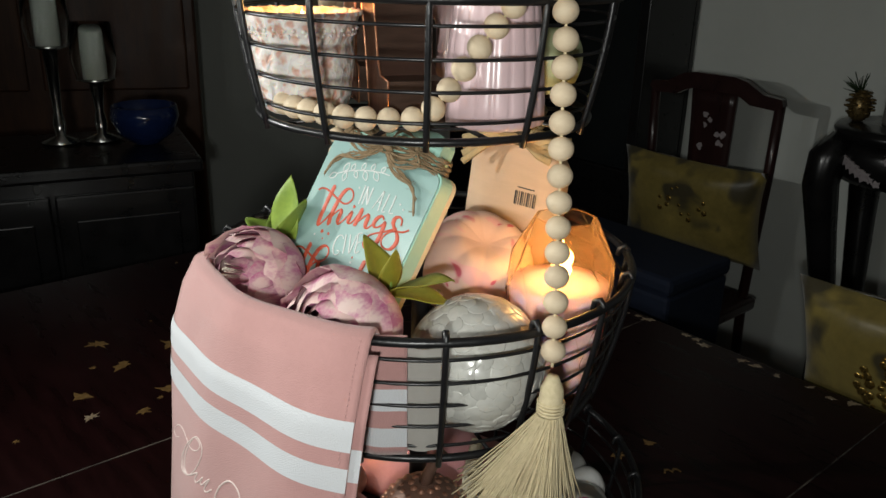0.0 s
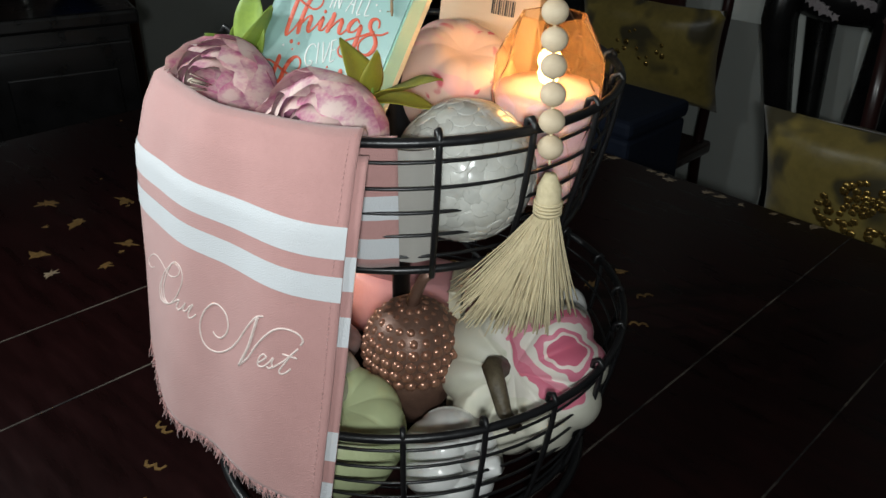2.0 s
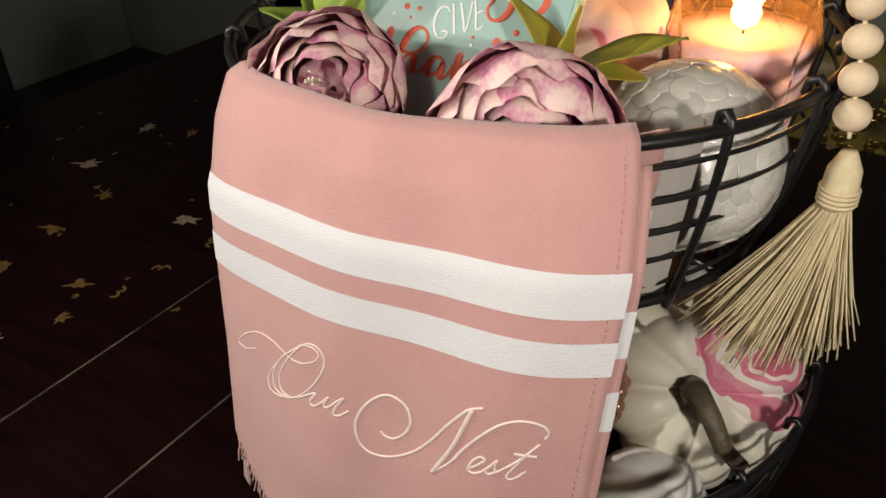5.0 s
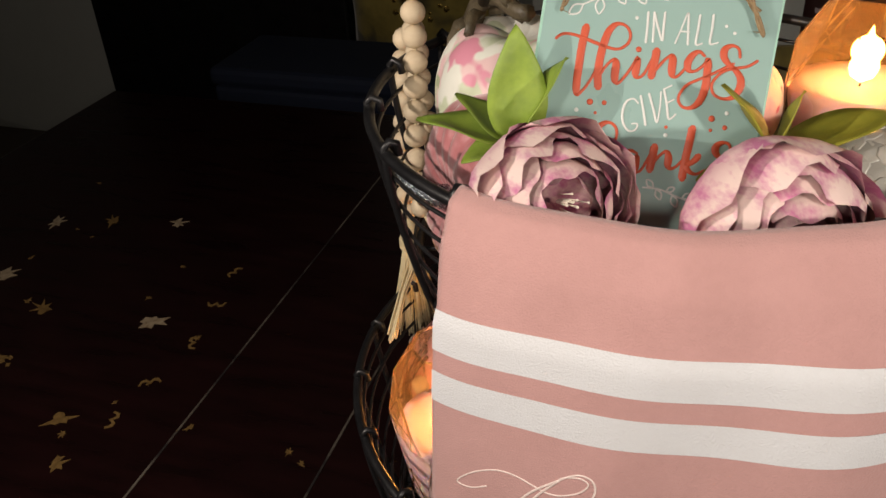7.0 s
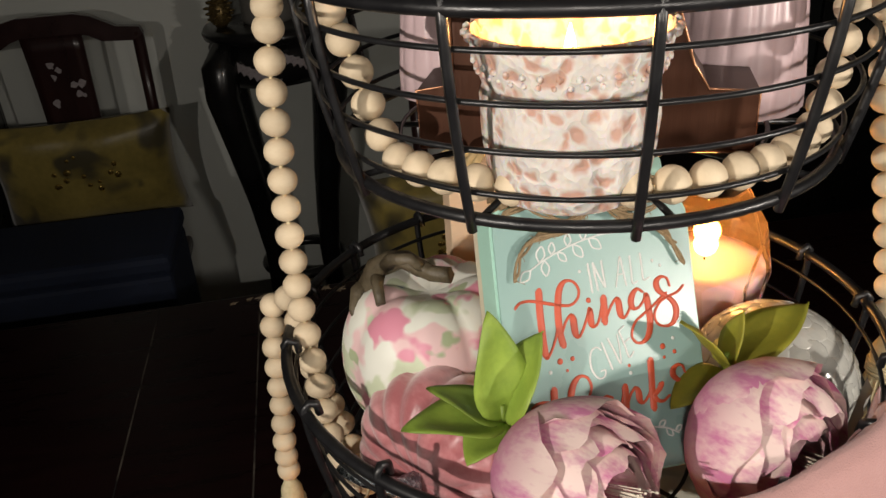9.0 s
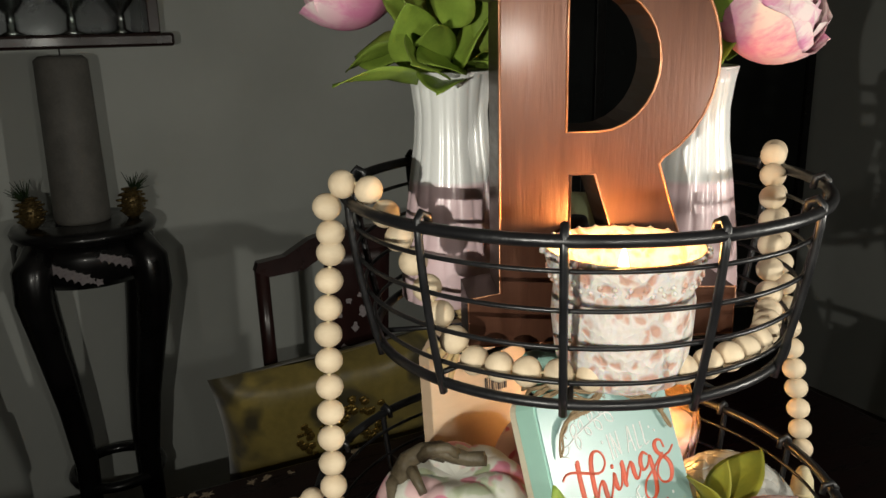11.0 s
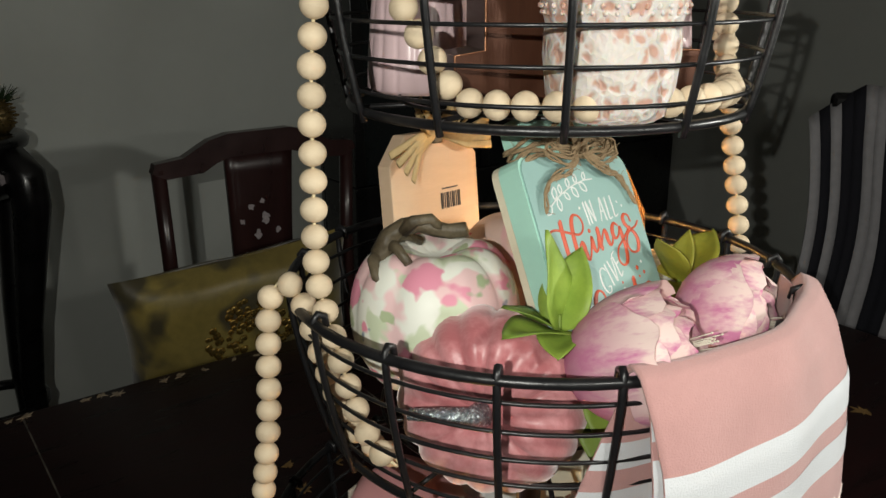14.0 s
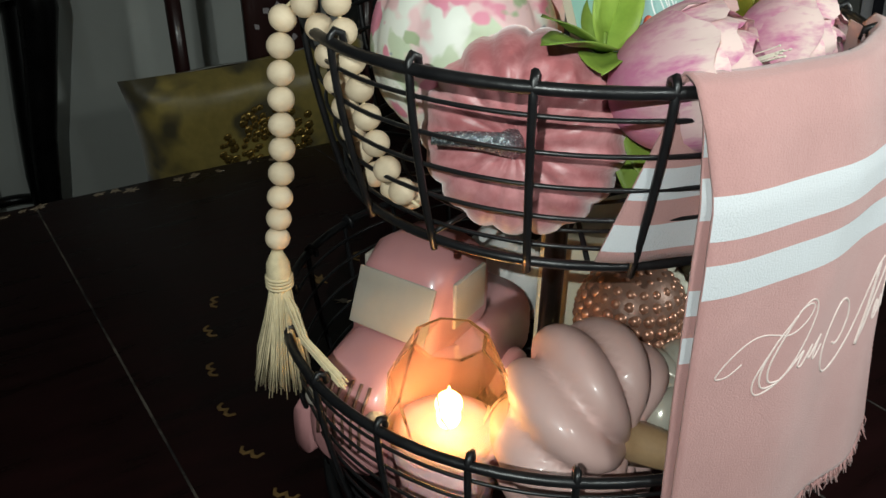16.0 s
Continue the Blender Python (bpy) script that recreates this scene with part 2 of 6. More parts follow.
stand = thing("basket_stand", (0, 0, 0), "black wire three-tier basket stand on the dark table", "basket stand")
post = bmesh.new()
lathe(post, [(0.009, 0.0), (0.009, 0.60), (0.007, 0.606)], 20)
part("pole", post, M_WIRE, stand, "black metal centre pole")
part("base_ring", tube(bmesh.new(), circle(0.192, 0.006), 0.005, 8, True), M_WIRE, stand)
for tier, (r1, z1, r0, z0, ribs, first, wires) in TIERS.items():
    basket = part("basket", tube(bmesh.new(), circle(r1, z1, 96), 0.0036, 10, True), M_WIRE, stand, "black wire basket tier with thick rim")
    part("base_ring", tube(bmesh.new(), circle(r0, z0, 96), 0.0032, 8, True), M_WIRE, basket)
    for w in range(wires):
        f = (w + 0.6) / (wires + 0.35)
        part("wire", tube(bmesh.new(), circle(side_radius(tier, f) - 0.0025, z0 + (z1 - z0) * f, 84), 0.0014, 6, True), M_WIRE, basket)
    rib = bmesh.new()
    pts = [(side_radius(tier, i / 8) + 0.0012, 0, z0 - 0.006 + (z1 + 0.004 - z0 + 0.006) * i / 8) for i in range(9)]
    top = pts[-1]
    pts += [(top[0] - 0.003, 0, top[2] + 0.0035), (top[0] - 0.008, 0, top[2] + 0.001), (top[0] - 0.009, 0, top[2] - 0.006)]
    tube(rib, pts, 0.0025, 7)
    rib_ob = part("rib", rib, M_WIRE, basket)
    for k in range(ribs):
        ob = rib_ob if k == 0 else new("rib", rib_ob.data)
        ob.parent = basket
        ob.rotation_euler = (0, 0, radians(first + 360 / ribs * k))
    spokes = bmesh.new()
    tube(spokes, [(0.008, 0, z0), (r0, 0, z0)], 0.0018, 6)
    sp = part("floor_spoke", spokes, M_WIRE, basket)
    for k in range(10):
        ob = sp if k == 0 else new("floor_spoke", sp.data)
        ob.parent = basket
        ob.rotation_euler = (0, 0, radians(36 * k + 8))
    for q in (0.25, 0.5, 0.75):
        part("floor_ring", tube(bmesh.new(), circle(r0 * q, z0 + 0.002, 64), 0.0014, 6, True), M_WIRE, basket)

# ---- pink towel over the middle rim ----
TOWEL_A0, TOWEL_A1 = radians(200.5), radians(263.0)
TOWEL_PROFILE = [(0.0, 0.183, 0.405), (0.04, 0.188, 0.4125), (0.08, 0.1985, 0.409), (0.16, 0.2105, 0.388), (0.28, 0.2225, 0.352),
                    (0.46, 0.2265, 0.297), (0.62, 0.2310, 0.245), (0.78, 0.237, 0.195), (1.0, 0.246, 0.122)]


def profile_at(profile, s):
    for (s0, r0, z0), (s1, r1, z1) in zip(profile, profile[1:]):
        if s <= s1:
            f = (s - s0) / (s1 - s0)
            return r0 + (r1 - r0) * f, z0 + (z1 - z0) * f
    return profile[-1][1:]


def towel_point(f, s, out=0.0):
    """f across (0 at the far edge, 1 at the near edge), s down from the fold."""
    a = TOWEL_A0 + (TOWEL_A1 - TOWEL_A0) * f - radians(3.2) * max(0.0, 1 - s / 0.25) * (1 - f) + radians(4.0) * (1 - s / 0.45) * f * f
    r, z = profile_at(TOWEL_PROFILE, s)
    fold = 0.0030 * math.sin(7.2 * f + 1.0) * min(1, s * 2.5) + 0.0016 * math.sin(15 * f + 4 * s)
    r += fold + out - 0.006 * math.sin(math.pi * f) * min(1, s * 4) - 0.004 * (1 - f) ** 1.5 * min(1, s * 4)
    return Vector((r * math.cos(a), r * math.sin(a), z))

# ---- more materials ----
M_TEAL = mat("teal_paint", (0.29, 0.45, 0.42), 0.3, 0, (0.26, 0.41, 0.385), 14, bump=0.05)
M_MINT = mat("mint_edge_paint", (0.42, 0.72, 0.60), 0.5, 0, (0.38, 0.64, 0.54), 30)
M_CREAM = mat("cream_paint", (0.72, 0.68, 0.52), 0.6, 0, (0.62, 0.56, 0.42), 25)
M_RED = mat("coral_lettering", (0.62, 0.10, 0.045), 0.5, 0, (0.54, 0.085, 0.04), 80)
M_WHITE = mat("white_lettering", (0.66, 0.70, 0.68), 0.5, 0, (0.7, 0.7, 0.68), 80)
M_TWINE = mat("jute_twine", (0.36, 0.26, 0.15), 0.95, 0, (0.22, 0.15, 0.08), 300, bump=0.5, bump_scale=900)
M_RAFFIA = mat("raffia", (0.66, 0.50, 0.26), 0.8, 0, (0.5, 0.36, 0.17), 90, stretch=(1, 1, 5))
M_TAG = mat("pale_wood_tag", (0.70, 0.52, 0.36), 0.7, 0, (0.62, 0.45, 0.3), 20, stretch=(1, 6, 1))
M_INK = mat("dark_ink", (0.05, 0.045, 0.045), 0.7)
M_LABEL = mat("grey_label", (0.42, 0.40, 0.37), 0.8, 0, (0.37, 0.35, 0.32), 30)
M_LEAF = mat("silk_leaf", (0.24, 0.33, 0.05), 0.5, 0, (0.13, 0.21, 0.03), 45, vary=0.25, bump=0.2)
M_LEAF_OLIVE = mat("olive_silk_leaf", (0.33, 0.30, 0.03), 0.55, 0, (0.19, 0.20, 0.025), 40, vary=0.2, bump=0.2)
M_PETAL = mat("mauve_petal", (0.78, 0.60, 0.56), 0.75, 0, (0.56, 0.19, 0.34), 2.8, 2, amount=1.4, vary=0.12, stretch=(1, 1, 0.45), bump=0.1, bump_scale=9)
M_PETAL_IN = mat("deep_mauve_petal", (0.78, 0.58, 0.54), 0.75, 0, (0.56, 0.18, 0.32), 3.0, 2, amount=1.2, vary=0.12, stretch=(1, 1, 0.5))
M_PETAL_PINK = mat("bright_pink_petal", (0.82, 0.68, 0.66), 0.75, 0, (0.70, 0.28, 0.44), 2.6, 2, amount=1.4, vary=0.10, stretch=(1, 1, 0.4))
M_STAMEN = mat("pale_stamen", (0.8, 0.72, 0.6), 0.7)
M_WAX = mat("pink_wax", (0.78, 0.56, 0.64), 0.5, 0, (0.70, 0.48, 0.58), 18, sub=0.55)
M_AMBER = glass("amber_glass", (1.0, 0.86, 0.64), 0.06)


def clouded(m, colour, share):
    """Smoky glass: part of the light is scattered through the wall of the jar."""
    nt = m.node_tree
    out = [n for n in nt.nodes if n.type == "OUTPUT_MATERIAL"][0]
    src = out.inputs["Surface"].links[0].from_socket
    tr = nt.nodes.new("ShaderNodeBsdfTranslucent")
    tr.inputs["Color"].default_value = (*colour, 1)
    mx = nt.nodes.new("ShaderNodeMixShader")
    mx.inputs[0].default_value = share
    nt.links.new(src, mx.inputs[1])
    nt.links.new(tr.outputs[0], mx.inputs[2])
    nt.links.new(mx.outputs[0], out.inputs["Surface"])


clouded(M_AMBER, (0.70, 0.42, 0.22), 0.08)
M_FLAME = flame("candle_flame", (1.0, 0.58, 0.20), 22.0)
M_WICK = mat("wick", (0.02, 0.015, 0.01), 0.9)
M_CAPIZ = mat("capiz_shell", (0.60, 0.59, 0.54), 0.24, 0.0, (0.46, 0.46, 0.43), 26, coat=0.4, vary=0.10, bump=0.1)
# pale noise patches put the highlights of crushed velvet into the colour
M_VELVET = mat("rose_velvet", (0.60, 0.27, 0.28), 0.38, 0, (0.42, 0.13, 0.14), 26, 8, amount=1.2, sheen=0.8, bump=0.35, bump_scale=75, stretch=(1, 1, 2.2))
M_SILVER = mat("silver_glitter", (0.55, 0.6, 0.62), 0.25, 0.8, (0.2, 0.24, 0.28), 400, amount=1.5, bump=0.8, bump_scale=700)
M_STEM = mat("brown_resin_stem", (0.15, 0.12, 0.075), 0.5, 0, (0.03, 0.022, 0.012), 60, bump=0.6, bump_scale=200)
M_FLORAL = patched(mat("floral_print", (0.80, 0.80, 0.73), 0.5, 0, (0.72, 0.73, 0.65), 12, bump=0.1),
                   [((0.76, 0.52, 0.52), 0.545), ((0.54, 0.60, 0.43), 0.575), ((0.70, 0.27, 0.36), 0.57), ((0.38, 0.44, 0.27), 0.625), ((0.16, 0.22, 0.30), 0.68)], 22, 0.2, 0.035)
M_FLORAL_PINK = patched(mat("rose_print", (0.74, 0.55, 0.46), 0.55, 0, (0.66, 0.46, 0.4), 12, bump=0.1),
                        [((0.72, 0.42, 0.42), 0.56), ((0.56, 0.10, 0.14), 0.58), ((0.45, 0.42, 0.26), 0.64)], 16, 1.2, 0.03)



def tinted_foot(m, colour, z0, z1):
    """Silk petals are dyed deeper towards the foot, along their own z."""
    nt = m.node_tree
    b = nt.nodes["Principled BSDF"]
    src = b.inputs["Base Color"].links[0].from_socket
    tc = nt.nodes.new("ShaderNodeTexCoord")
    sep = nt.nodes.new("ShaderNodeSeparateXYZ")
    nt.links.new(tc.outputs["Object"], sep.inputs[0])
    mr = nt.nodes.new("ShaderNodeMapRange")
    mr.inputs[1].default_value, mr.inputs[2].default_value = z0, z1
    mr.inputs[3].default_value, mr.inputs[4].default_value = 0.85, 0.0
    nt.links.new(sep.outputs[2], mr.inputs[0])
    mx = nt.nodes.new("ShaderNodeMix")
    mx.data_type = "RGBA"
    nt.links.new(mr.outputs[0], mx.inputs["Factor"])
    nt.links.new(src, mx.inputs["A"])
    mx.inputs["B"].default_value = (*colour, 1)
    nt.links.new(mx.outputs["Result"], b.inputs["Base Color"])


tinted_foot(M_PETAL, (0.56, 0.20, 0.33), -0.55, 0.25)
tinted_foot(M_PETAL_PINK, (0.66, 0.20, 0.36), -0.6, 0.2)


# ---- towel ----
def towel_s(z):
    for (s0, r0, z0), (s1, r1, z1) in zip(TOWEL_PROFILE[1:], TOWEL_PROFILE[2:]):
        if z1 <= z <= z0:
            return s0 + (s1 - s0) * (z0 - z) / (z0 - z1)
    return 1.0


def towel_end(f):
    """Where the frayed lower edge runs."""
    return 0.985 + 0.012 * math.sin(9 * f) - 0.13 * max(0.0, 1 - f / 0.35) ** 1.5


towel = thing("hand_towel", (0, 0, 0), "pink cotton hand towel with white stripes over the basket rim", "towel")
cloth = part("cloth", grid_sheet(bmesh.new(), lambda f, s: towel_point(f, s * towel_end(f)), 64, 72), M_TOWEL, towel)
thicken(cloth, 0.0016)
for za, zb in ((0.3595, 0.3365), (0.3235, 0.3040)):
    st = grid_sheet(bmesh.new(), lambda f, q: towel_point(f, towel_s(za + (zb - za) * q - 0.003 * f + 0.002 * math.sin(math.pi * f)), 0.0013), 64, 6)
    part("stripe", st, M_STRIPE, towel, "woven white stripe")
# the folded layer under the near and far edge
for a0, a1, bars in ((261.0, 264.9, ((0.334, 0.308), (0.288, 0.264), (0.192, 0.166), (0.146, 0.122))), (199.6, 202.2, ((0.392, 0.376), (0.366, 0.345), (0.306, 0.291), (0.278, 0.262)))):
    def under(f, q, out=-0.0024, za=0.398, zb=0.12):
        s = towel_s(za + (zb - za) * q)
        a = radians(a0 + (a1 - a0) * f + (4.0 * (1 - s / 0.45) if a0 > 230 else 0.0))
        r, z = profile_at(TOWEL_PROFILE, s)
        r -= 0.0 if a0 > 230 else 0.0048 * min(1, s * 4)
        return Vector(((r + out) * math.cos(a), (r + out) * math.sin(a), z))
    thicken(part("under_layer", grid_sheet(bmesh.new(), under, 6, 40), M_TOWEL, towel), 0.0016)
    for za, zb in bars:
        part("stripe", grid_sheet(bmesh.new(), lambda f, q: under(f, q, -0.0011, za, zb), 4, 4), M_STRIPE, towel)


def flap(f, q, a0=199.0, a1=273.0, za=0.404, zb=0.296, out=0.0):
    z = za + (zb - za) * q
    a = radians(a0 + (a1 - a0) * f - 95 * (0.404 - z) * max(0.0, 1 - 3 * f))
    r = 0.183 - 0.13 * (0.404 - z) + 0.0015 * math.sin(30 * f) + out
    return Vector((r * math.cos(a), r * math.sin(a), z))


thicken(part("inner_flap", grid_sheet(bmesh.new(), flap, 60, 14), M_TOWEL, towel, "inner half of the towel inside the basket"), 0.0014)
for za, zb in ((0.358, 0.338), (0.322, 0.304)):
    part("stripe", grid_sheet(bmesh.new(), lambda f, q: flap(f, q, 199, 273, za, zb, 0.0013), 60, 3), M_STRIPE, towel)
part("care_label", grid_sheet(bmesh.new(), lambda f, q: flap(f, q, 270, 281, 0.392, 0.298, -0.004), 6, 4), M_LABEL, towel, "grey paper label")
# hem stitching and fringe
hem = bmesh.new()
for q in range(70):
    s = 0.07 + 0.9 * q / 70
    tube(hem, [towel_point(0.972, s, 0.0009), towel_point(0.972, s + 0.008, 0.0010)], 0.0003, 4)
part("hem_stitching", hem, M_TOWEL, towel)
rng = random.Random(4)
fringe = bmesh.new()
for q in range(420):
    f = rng.random()
    p = towel_point(f, towel_end(f) - 0.004, rng.uniform(-0.001, 0.0015))
    d = Vector((rng.uniform(-0.004, 0.004), rng.uniform(-0.004, 0.004), -rng.uniform(0.004, 0.013)))
    tube(fringe, [p, p + d * 0.5 + Vector((rng.uniform(-0.0015, 0.0015), rng.uniform(-0.0015, 0.0015), 0)), p + d], 0.00045, 4)
tagged(part("fringe", fringe, M_TOWEL, towel, "frayed cotton fringe"), kind="stuff")


def on_towel(v):
    """Flat (metres along the cloth from its far edge, height) to the cloth."""
    return towel_point(v.x / 0.247, towel_s(v.y), 0.0006 + v.z)


def swash(points, radius=0.0008):
    """A smooth embroidered stroke through points on the cloth."""
    bm, out = bmesh.new(), []
    pts = [Vector((x, z, 0)) for x, z in points]
    for i in range(len(pts) - 1):
        p0, p1, p2, p3 = pts[max(i - 1, 0)], pts[i], pts[i + 1], pts[min(i + 2, len(pts) - 1)]
        for k in range(8):
            t = k / 8
            out.append(on_towel(0.5 * (2 * p1 + (p2 - p0) * t + (2 * p0 - 5 * p1 + 4 * p2 - p3) * t * t + (3 * p1 - p0 - 3 * p2 + p3) * t ** 3)))
    out.append(on_towel(pts[-1]))
    tube(bm, out, radius, 5)
    part("embroidered_letter", bm, M_THREAD, towel, "white script embroidery")


# "Our Nest" in running script
swash([(0.0341, 0.2577), (0.0244, 0.2524), (0.0165, 0.2536), (0.0253, 0.2637), (0.0379, 0.2709), (0.0490, 0.2719), (0.0611, 0.2688), (0.0686, 0.2669), (0.0766, 0.2681), (0.0856, 0.2730), (0.0893, 0.2791), (0.0849, 0.2821), (0.0774, 0.2807)], 0.0006)
swash([(0.0774, 0.2807), (0.0607, 0.2653), (0.0455, 0.2446), (0.0472, 0.2344), (0.0593, 0.2358), (0.0720, 0.2429), (0.0844, 0.2567), (0.0926, 0.2720), (0.0915, 0.2815), (0.0841, 0.2841), (0.0744, 0.2787)], 0.0007)
swash([(0.0742, 0.2778), (0.0590, 0.2637), (0.0500, 0.2480), (0.0520, 0.2375), (0.0640, 0.2372)], 0.0008)
swash([(0.0742, 0.2778), (0.0633, 0.2637), (0.0560, 0.2499), (0.0570, 0.2401), (0.0659, 0.2385)], 0.0008)
swash([(0.0626, 0.2370), (0.0732, 0.2430), (0.0813, 0.2488), (0.0856, 0.2510), (0.0812, 0.2437), (0.0840, 0.2416), (0.0897, 0.2464), (0.0946, 0.2520), (0.0910, 0.2452), (0.0941, 0.2447), (0.1001, 0.2511)])
swash([(0.1001, 0.2511), (0.1048, 0.2547), (0.0996, 0.2472), (0.0977, 0.2415), (0.1016, 0.2416), (0.1079, 0.2470)])
swash([(0.1280, 0.2392), (0.1315, 0.2367), (0.1374, 0.2372), (0.1441, 0.2436), (0.1472, 0.2521), (0.1443, 0.2614), (0.1357, 0.2657), (0.1274, 0.2632), (0.1176, 0.2529), (0.1121, 0.2396), (0.1140, 0.2275),
       (0.1217, 0.2216), (0.1344, 0.2232), (0.1477, 0.2314), (0.1587, 0.2431), (0.1696, 0.2594), (0.1778, 0.2705), (0.1820, 0.2746), (0.1884, 0.2774)], 0.0009)
swash([(0.1827, 0.2748), (0.1785, 0.2617), (0.1728, 0.2458), (0.1621, 0.2247)], 0.0015)
swash([(0.1621, 0.2247), (0.1724, 0.2359), (0.1804, 0.2488), (0.1880, 0.2592), (0.1968, 0.2686), (0.2049, 0.2730), (0.2126, 0.2735), (0.2193, 0.2711), (0.2222, 0.2667), (0.2206, 0.2631)], 0.0009)
swash([(0.1839, 0.2367), (0.1890, 0.2412), (0.1918, 0.2447), (0.1891, 0.2459), (0.1852, 0.2419), (0.1832, 0.2361), (0.1859, 0.2343), (0.1905, 0.2365), (0.1951, 0.2417)])
swash([(0.1951, 0.2417), (0.1982, 0.2460), (0.1970, 0.2414), (0.1979, 0.2385), (0.1946, 0.2361), (0.1926, 0.2371)])
swash([(0.1979, 0.2377), (0.2016, 0.2409), (0.2088, 0.2477), (0.2187, 0.2595), (0.2136, 0.2531), (0.2081, 0.2444), (0.2041, 0.2374), (0.2053, 0.2348), (0.2091, 0.2366), (0.2136, 0.2412)])
swash([(0.2064, 0.2521), (0.2120, 0.2517), (0.2182, 0.2512)], 0.0009)


# ---- flowers ----
def petal_mesh(radius, tip, width, seed, flare):
    """A cupped round petal on a globe, from its foot to the polar angle tip (degrees), as wide as width (degrees)."""
    rg = random.Random(seed)
    ph, ruf, notch = rg.uniform(0, 6), rg.uniform(0.02, 0.05), rg.uniform(1.5, 5)

    def f(i, j):
        s, t = 2 * i - 1, j
        pol = radians(172 + (tip - 172) * t) + radians(16) * s * s * t * t + radians(notch) * math.sin(6 * s + ph) * t ** 4
        half = radians(width) * math.sin(math.pi * (0.07 + 0.76 * t)) ** 0.65
        az = half * s / max(0.42, math.sin(pol))
        r = radius * (1 + 0.04 * t - 0.07 * s * s * t + ruf * math.sin(5 * s + ph) * t * t + 0.02 * math.sin(11 * s + 2 * ph) * t ** 3 + flare * t ** 4)
        return Vector((r * math.sin(pol) * math.cos(az), r * math.sin(pol) * math.sin(az), r * 0.86 * math.cos(pol)))
    return grid_sheet(bmesh.new(), f, 10, 10)


LAYERS = [  # radius, tip angle, half width, petals, lift, flare
    (1.0, 66, 60, 5, 0.0, 0.10), (0.95, 54, 58, 5, 0.0, 0.05), (0.87, 45, 58, 4, 0.04, 0.02), (0.74, 40, 58, 4, 0.10, 0.02),
    (0.56, 36, 60, 4, 0.20, 0.08), (0.38, 40, 64, 4, 0.28, 0.12)]
PETALS = {}


def petal_data(k, variant, outer, inner):
    key = (k, variant, outer.name)
    if key not in PETALS:
        r, tip, width, _, _, flare = LAYERS[k]
        ob = mesh_object("petal", petal_mesh(r, tip, width, 17 * k + variant, flare), outer if k < 3 else inner)
        PETALS[key] = ob.data
        bpy.data.objects.remove(ob)
    return PETALS[key]


def peony(place, axis, radius, label, outer=None, inner=None, seed=0, parent=None, squash=1.0):
    outer, inner = outer or M_PETAL, inner or M_PETAL_IN
    rg = random.Random(seed)
    turn = Vector(axis).to_track_quat("Z", "Y").to_matrix().to_4x4()
    head = new("peony" if parent is None else "flower_head")
    head.empty_display_size = 0.02
    head.matrix_world = Matrix.Translation(place) @ turn @ Matrix.Diagonal((radius, radius, radius * squash, 1))
    if parent is None:
        tagged(head, label, "flower", "silk peonies")
    else:
        head.parent = parent
        head["label"] = label
    for k, (r, tip, width, n, lift, flare) in enumerate(LAYERS):
        for i in range(n):
            ob = new("petal", petal_data(k, rg.randrange(3), outer, inner))
            ob.parent = head
            ob.matrix_basis = pose(0, 0, lift, rg.uniform(-5, 5), rg.uniform(-5, 5), 360 / n * i + 23 * k + rg.uniform(-10, 10))
    st = bmesh.new()
    for i in range(14):
        a, q = rg.uniform(0, 6.28), rg.uniform(0, 0.12)
        p = Vector((q * math.cos(a), q * math.sin(a), 0.42))
        e = p * 1.4 + Vector((0, 0, rg.uniform(0.15, 0.3)))
        tube(st, [p, e], 0.008, 4)
        bmesh.ops.create_icosphere(st, subdivisions=1, radius=0.018, matrix=Matrix.Translation(e))
    tagged(part("stamen_tuft", st, M_STAMEN, head), kind="stuff")
    return head


def leaf_bm(length, width, curl=0.25, fold=0.25, wave=0.0):
    def f(i, j):
        s, t = 2 * i - 1, j
        w = width * 0.68 * (math.sin(math.pi * t ** 0.8) ** 0.8 * (1 - 0.25 * t) + 0.04 * (1 - t))
        z = -curl * length * t * t + fold * abs(s) * w + wave * length * math.sin(9 * t + 2 * s)
        return Vector((length * t, w * s, z))
    return grid_sheet(bmesh.new(), f, 6, 12)


def leaf_spray(name, base, leaves, label, material=None, stem=None):
    """Silk leaves from one foot: (direction, length, width, curl)."""
    root = thing(name, base, label, "leaves", "silk leaves")
    st = bmesh.new()
    tube(st, [(0, 0, -0.03), (0, 0, 0.0), (0, 0, 0.012)], 0.0016, 6)
    part("stalk", st, M_LEAF, root)
    for n, (d, length, width, curl) in enumerate(leaves):
        ob = part("leaf", leaf_bm(length, width * 0.98, curl, 0.22, 0.015), material or M_LEAF, root)
        ob.matrix_basis = Vector(d).to_track_quat("X", "Z").to_matrix().to_4x4()
        thicken(ob, 0.0006)
    return root


peony((-0.134, -0.068, 0.396), (-0.25, -0.86, 0.40), 0.0395, "mauve and cream silk peony beside the towel", seed=3, squash=1.42)
peony((-0.045, -0.137, 0.385), (-0.33, -0.88, 0.18), 0.0460, "mauve silk peony with layered petals on the basket rim", seed=8, squash=1.0)
leaf_spray("leaf_spray", (-0.122, -0.018, 0.404), [((0.05, 0.10, 1), 0.066, 0.027, 0.06), ((0.38, -0.20, 1), 0.056, 0.030, 0.08), ((-0.80, 0.55, 0.42), 0.058, 0.030, 0.15),
                                                   ((-0.50, 0.85, 0.75), 0.046, 0.022, 0.12), ((-0.95, 0.0, 0.05), 0.036, 0.022, 0.1)], "bright green silk leaves behind a peony")
